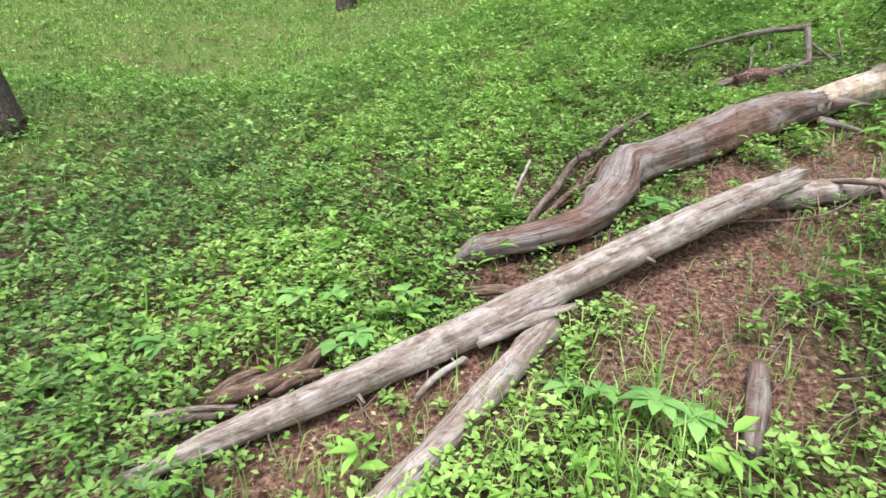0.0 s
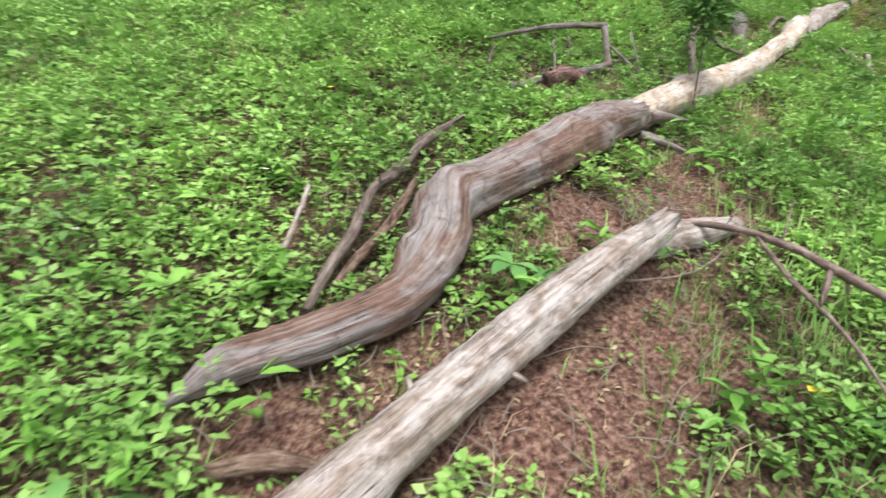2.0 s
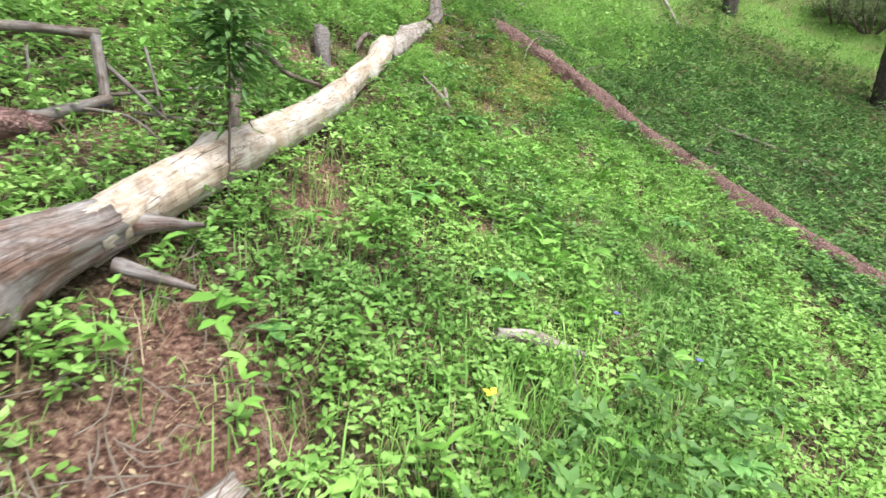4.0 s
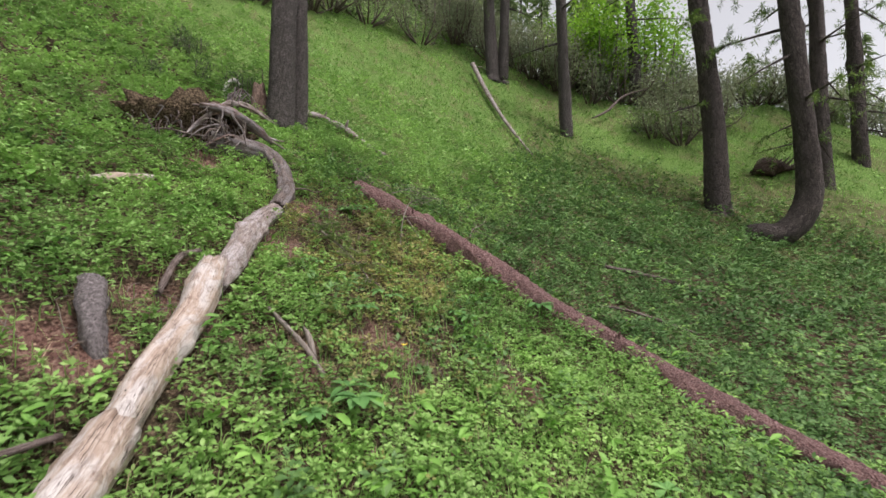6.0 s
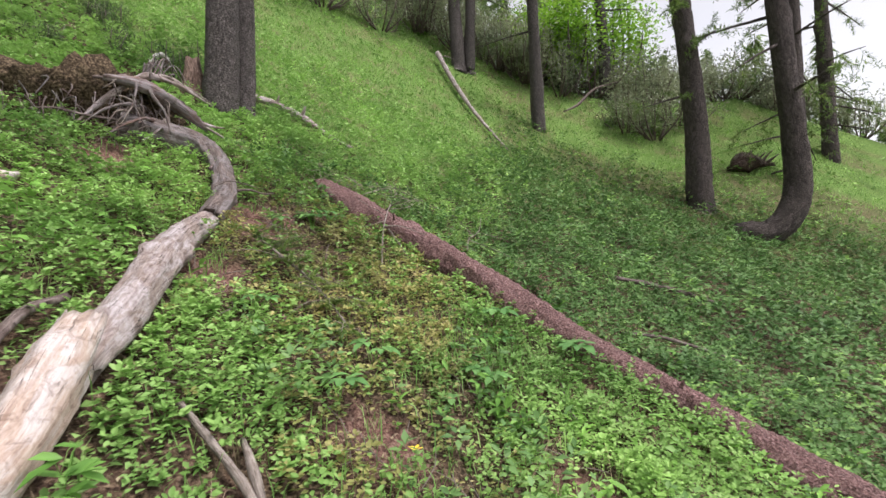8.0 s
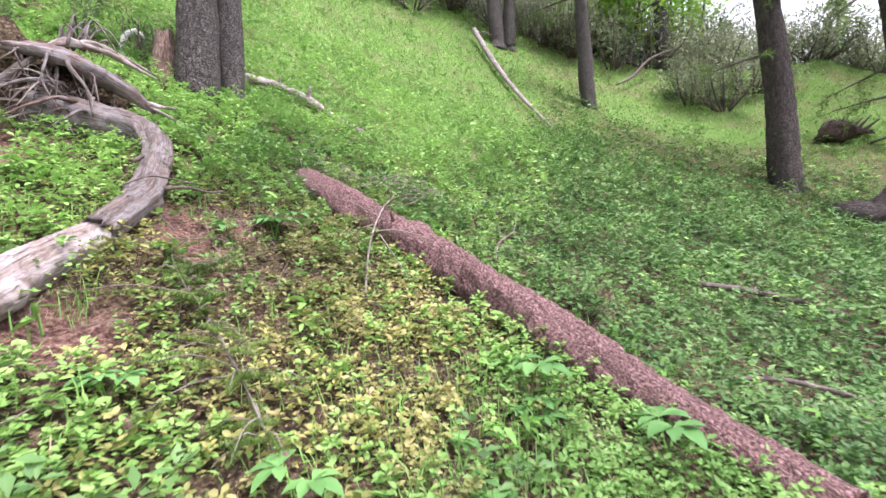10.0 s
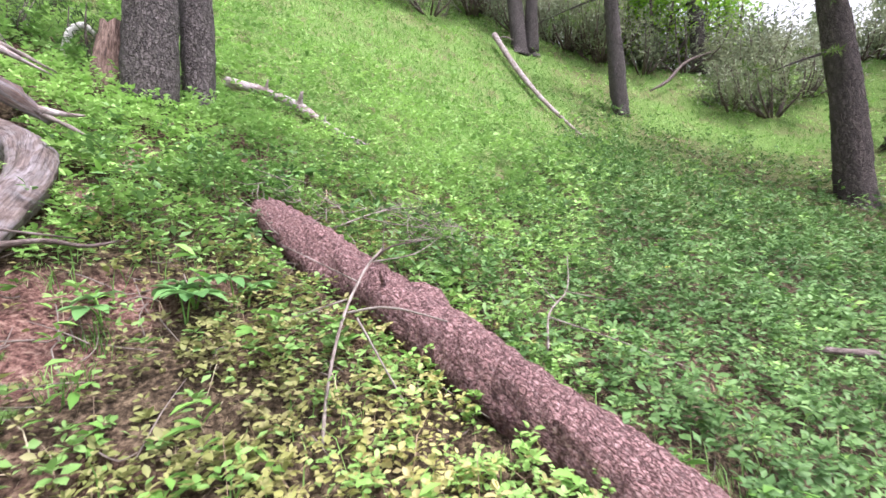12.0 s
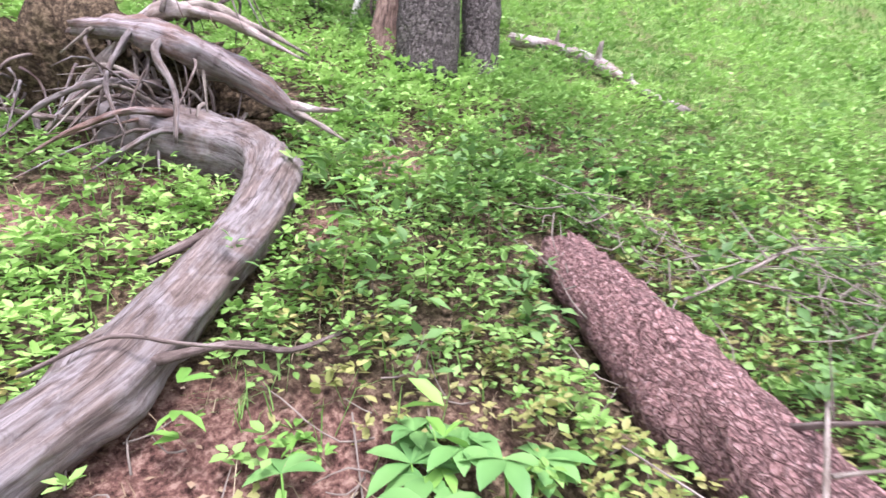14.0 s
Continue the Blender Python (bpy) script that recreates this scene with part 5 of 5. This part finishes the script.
def ground_twigs():
    arr = []
    x, y = scatter(-2, 10, .9, 8, 55, lambda x, y: (.25 + .75 * bare(x, y)) * np.clip(1.4 - from_trail(x, y) / 3, 0, 1) * ahead_of_trail(x, y))
    for cx, cy, spread, n in ((2.0, 2.75, .3, 16), (1.2, 1.8, .35, 16), (2.7, 4.35, .45, 26), (3.3, 4.25, .3, 16), (2.0, 2.85, .18, 18), (1.75, 2.55, .2, 14), (3.9, 4.3, .2, 8), (8.1, 5.4, .25, 14)):
        x, y = np.r_[x, rng.normal(cx, spread, n)], np.r_[y, rng.normal(cy, spread * .6, n)]
    lift = np.zeros(len(x))
    for cx, cy, spread, n in ((9.93, 4.78, .22, 60), (9.31, 5.32, .2, 40)):     # dry tangle above the larch log
        x, y, lift = np.r_[x, rng.normal(cx, spread, n)], np.r_[y, rng.normal(cy, spread * .7, n)], np.r_[lift, rng.uniform(.06, .2, n)]
    for px, py, rise in zip(x, y, lift):
        a, ln = rng.uniform(0, 6.28), rng.uniform(.06, .28) + .3 * rise
        q = [(px + math.cos(a + b) * ln * f, py + math.sin(a + b) * ln * f) for f, b in ((0, 0), (.5, rng.uniform(-.3, .3)), (1, 0))]
        me = tube_mesh("twig", [(u, v, float(soil_z(u, v)) + .015 + rise + rng.uniform(0, .06)) for u, v in q], [.003, .0025, .0012], TWIG_PALE, 4, .06, .1, 0, 0, 1)
        v = np.empty(len(me.vertices) * 3, np.float32)
        me.vertices.foreach_get("co", v)
        t = np.empty(len(me.polygons) * 3, np.int32)
        me.polygons.foreach_get("vertices", t)
        arr.append((v.reshape(-1, 3), t.reshape(-1, 3)))
        bpy.data.meshes.remove(me)
    return arr


stuff("fallen_twigs", "thin bleached twigs scattered on the earth", ground_twigs(), TWIG_PALE, "dead wood")


# ---- single plants ----
def leaflet(bm, origin, az, el, length, width, droop):
    """One broad toothed leaflet with a fold along its rib."""
    d = Vector((math.cos(az) * math.cos(el), math.sin(az) * math.cos(el), math.sin(el)))
    s = Vector((-math.sin(az), math.cos(az), 0))
    rows = []
    for f, w in ((0, .06), (.2, .55), (.42, .95), (.62, 1.0), (.82, .62), (1, .03)):
        c = origin + d * length * f - Vector((0, 0, 1)) * droop * length * f * f
        lift = Vector((0, 0, 1)) * width * .16 * w
        rows.append([bm.verts.new(c + s * width * .5 * w + lift), bm.verts.new(c), bm.verts.new(c - s * width * .5 * w + lift)])
    for a, b in zip(rows, rows[1:]):
        for k in (0, 1):
            bm.faces.new((a[k], a[k + 1], b[k + 1], b[k])).smooth = True


def hellebore(seed, size, stalks):
    """A plant with long-stalked leaves, each a fan of broad leaflets."""
    r = random.Random(seed)
    top = thing("broadleaf_plant", "broad fan-leaved green plant on the forest floor", "plant", "broad-leaved plants")
    for k in range(stalks):
        az = k * 6.28 / stalks + r.uniform(-.5, .5)
        hub = Vector((math.cos(az) * size * r.uniform(.15, .55), math.sin(az) * size * r.uniform(.15, .55), size * r.uniform(.45, .8)))
        part("stalk", tube_mesh("stalk", [(0, 0, -.02), hub * .5 + Vector((0, 0, size * .12)), hub], [.005, .004, .003], HERB, 5, .05, .02), top)
        bm = bmesh.new()
        n = r.choice((5, 6, 7))
        for j in range(n):
            a = az + (j - (n - 1) / 2) * (4.6 / n) + r.uniform(-.12, .12)
            ln = size * r.uniform(.62, .85) * (1 - .25 * abs(j - (n - 1) / 2) / n)
            leaflet(bm, hub, a, r.uniform(.1, .45), ln, ln * r.uniform(.4, .52), r.uniform(.2, .5))
        me = bpy.data.meshes.new("leaf")
        bm.to_mesh(me)
        bm.free()
        me.materials.append(BROAD)
        part("leaf", me, top)
    return top


kinds = [hellebore(1, .17, 2), hellebore(2, .14, 3), hellebore(3, .2, 2), hellebore(4, .12, 1)]
for k, (x, y) in enumerate(PLANTS):
    m = pose(x, y, float(soil_z(x, y)), 0, 0, rs.uniform(0, 360))
    ob = kinds[k] if k < 4 else copy_thing(kinds[k % 4], m)
    ob.matrix_basis = m @ Matrix.Scale(rs.uniform(.85, 1.2) * (.9 if 28 < k < 35 else 1), 4)

sap = thing("rowan_sapling", "thin dark-leaved sapling growing beside the fallen trunk", "sapling", at=(0, 0, 0))
sx, sy = 3.0, 3.68
sz = float(ground(sx, sy))
part("stem", tube_mesh("stem", [(sx, sy, sz), (sx + .02, sy + .03, sz + .35), (sx + .03, sy + .06, sz + .78)], [.007, .006, .003], TWIG, 6, .06, .05), sap)
n = 800
u = rng.normal(.88, .16, n)
az = rng.uniform(0, 6.28, n)
rad = np.abs(rng.normal(0, .1, n))
p = np.stack([sx + .03 * u + np.cos(az) * rad, sy + .06 * u + np.sin(az) * rad, sz + .78 * u], -1)
part("foliage", mesh_of("foliage", *leaf_arrays(p, az, rng.normal(.1, .35, n), rng.uniform(.04, .075, n), rng.uniform(.016, .028, n), .18, .2, True), LEAF_DEEP), sap)


def larch_branch():
    """A fallen live larch branch: twigs with tufts of soft needles, and small cones."""
    top = thing("larch_branch", "fallen larch branch with soft green needles and cones", "branch")
    g = lambda x, y, h: (x, y, float(ground(x, y)) + h)
    main = [g(7.62, 5.42, .05), g(7.47, 5.18, .1), g(7.3, 4.94, .14), g(7.165, 4.72, .16), g(7.03, 4.5, .14), g(6.9, 4.28, .06)]
    part("stem", tube_mesh("stem", main, [.004, .008, .01, .009, .006, .003], TWIG_PALE, 6, .04, .1), top)
    tips, r = [], random.Random(9)
    line, _ = smooth_line(main, [.01] * 6, .03)
    for k in range(46):
        p = Vector(line[r.randrange(len(line))])
        d = Vector((r.uniform(-.9, .5), r.uniform(-.8, .6), r.uniform(-.25, .35)))
        q = p + d * r.uniform(.16, .45)
        q.z = max(q.z, float(ground(q.x, q.y)) + .05)
        mid = (p + q) / 2 + Vector((0, 0, .04))
        part("side_twig", tube_mesh("side_twig", [p, mid, q], [.0032, .0025, .0014], TWIG_PALE, 4, .05, .1, 0, 0, k), top)
        tips.append((p, q))
    arr = []
    for p, q in tips:
        d = np.array((q - p).normalized())
        ln = (q - p).length * 1.05
        t = 16
        for c in np.linspace(.1, 1, t):
            base = np.array(p) + d * ln * c
            m = 12
            arr.append(blade_arrays(np.tile(base, (m, 1)), rng.uniform(0, 6.28, m), rng.uniform(.3, 2.5, m), rng.uniform(.018, .036, m), np.full(m, .0022)))
    part("needles", mesh_of("needles", *join(arr), LARCH), top, "soft pale green needle tufts")
    for k in (3, 9, 15):
        bm = bmesh.new()
        bmesh.ops.create_icosphere(bm, subdivisions=3, radius=.014)
        for v in bm.verts:
            v.co *= 1 + .25 * math.sin(v.co.z * 900) * .5 + .12 * noise.noise(v.co * 300)
            v.co.z *= 1.4
        bmesh.ops.translate(bm, verts=bm.verts, vec=tips[k][1])
        me = bpy.data.meshes.new("cone")
        uvl = bm.loops.layers.uv.new("map")
        bm.to_mesh(me)
        bm.free()
        me.materials.append(BARK_RED)
        part("cone", me, top, "small brown larch cone")


larch_branch()


def flower(name, label, x, y, h, mat, group, petals=5, size=.016):
    top = thing(name, label, "flower", group)
    z = float(soil_z(x, y))
    part("stalk", tube_mesh("stalk", [(x, y, z), (x + .01, y, z + h)], [.002, .0015], HERB, 4, .1), top)
    a = np.arange(petals) * 6.283 / petals
    part("petals", mesh_of("petals", *leaf_arrays(np.tile((x + .01, y, z + h), (petals, 1)), a, np.full(petals, .3), np.full(petals, size), np.full(petals, size * .7), .05, .05), mat), top)


for x, y, h in ((-.05, 3.6, .2), (.2, 3.7, .22), (-.35, 3.5, .2), (.35, 3.55, .24), (-.6, 3.3, .2), (.9, 4.6, .25), (1.2, 4.9, .25), (.0, 4.3, .22)):
    flower("white_flower", "small white flower above green leaves", x, y, h, PETAL_W, "white flowers")
for x, y, h in ((2.9, 2.3, .2), (6.15, 3.75, .12), (.75, 4.3, .24), (11.2, 3.2, .25), (1.75, 1.95, .1)):
    flower("yellow_leaf_sprig", "small bright yellow withered leaf on a stalk", x, y, h, PETAL_Y, "yellow sprigs", 4, .035)
for x, y, h in ((3.75, 2.1, .22), (3.78, 1.75, .24), (2.75, 4.2, .2)):
    flower("bluebell", "small violet-blue flower in the grass", x, y, h, PETAL_B, "violet flowers", 5, .018)


def flower_stalk(x, y, h):
    """A tall thin yellow-green stalk with a few narrow leaves and buds."""
    top = thing("flower_stalk", "tall thin yellow-green flowering stalk", "plant", "flowering stalks")
    z = float(soil_z(x, y))
    part("stem", tube_mesh("stem", [(x, y, z - .02), (x + .01, y + .01, z + h * .5), (x, y + .02, z + h)], [.006, .005, .003], HERB, 6, .05, .06), top)
    k = np.arange(5)
    part("leaf", mesh_of("leaf", *leaf_arrays(np.tile((x, y, z + .02), (5, 1)), k * 1.3, np.full(5, .9), np.full(5, .13), np.full(5, .022), .1, .3, True), MAPLE), top)
    k = np.arange(26)
    part("buds", mesh_of("buds", *leaf_arrays(np.stack([x + 0 * k, y + .02 * (.6 + k / 65), z + h * (.6 + k / 65)], -1), k * 2.4, np.full(26, .4), np.full(26, .018), np.full(26, .008)), MAPLE), top)


for x, y, h in ((-0.75, 2.12, .42), (-1.70, 2.71, .34), (-2.10, 2.97, .3)):
    flower_stalk(x, y, h)
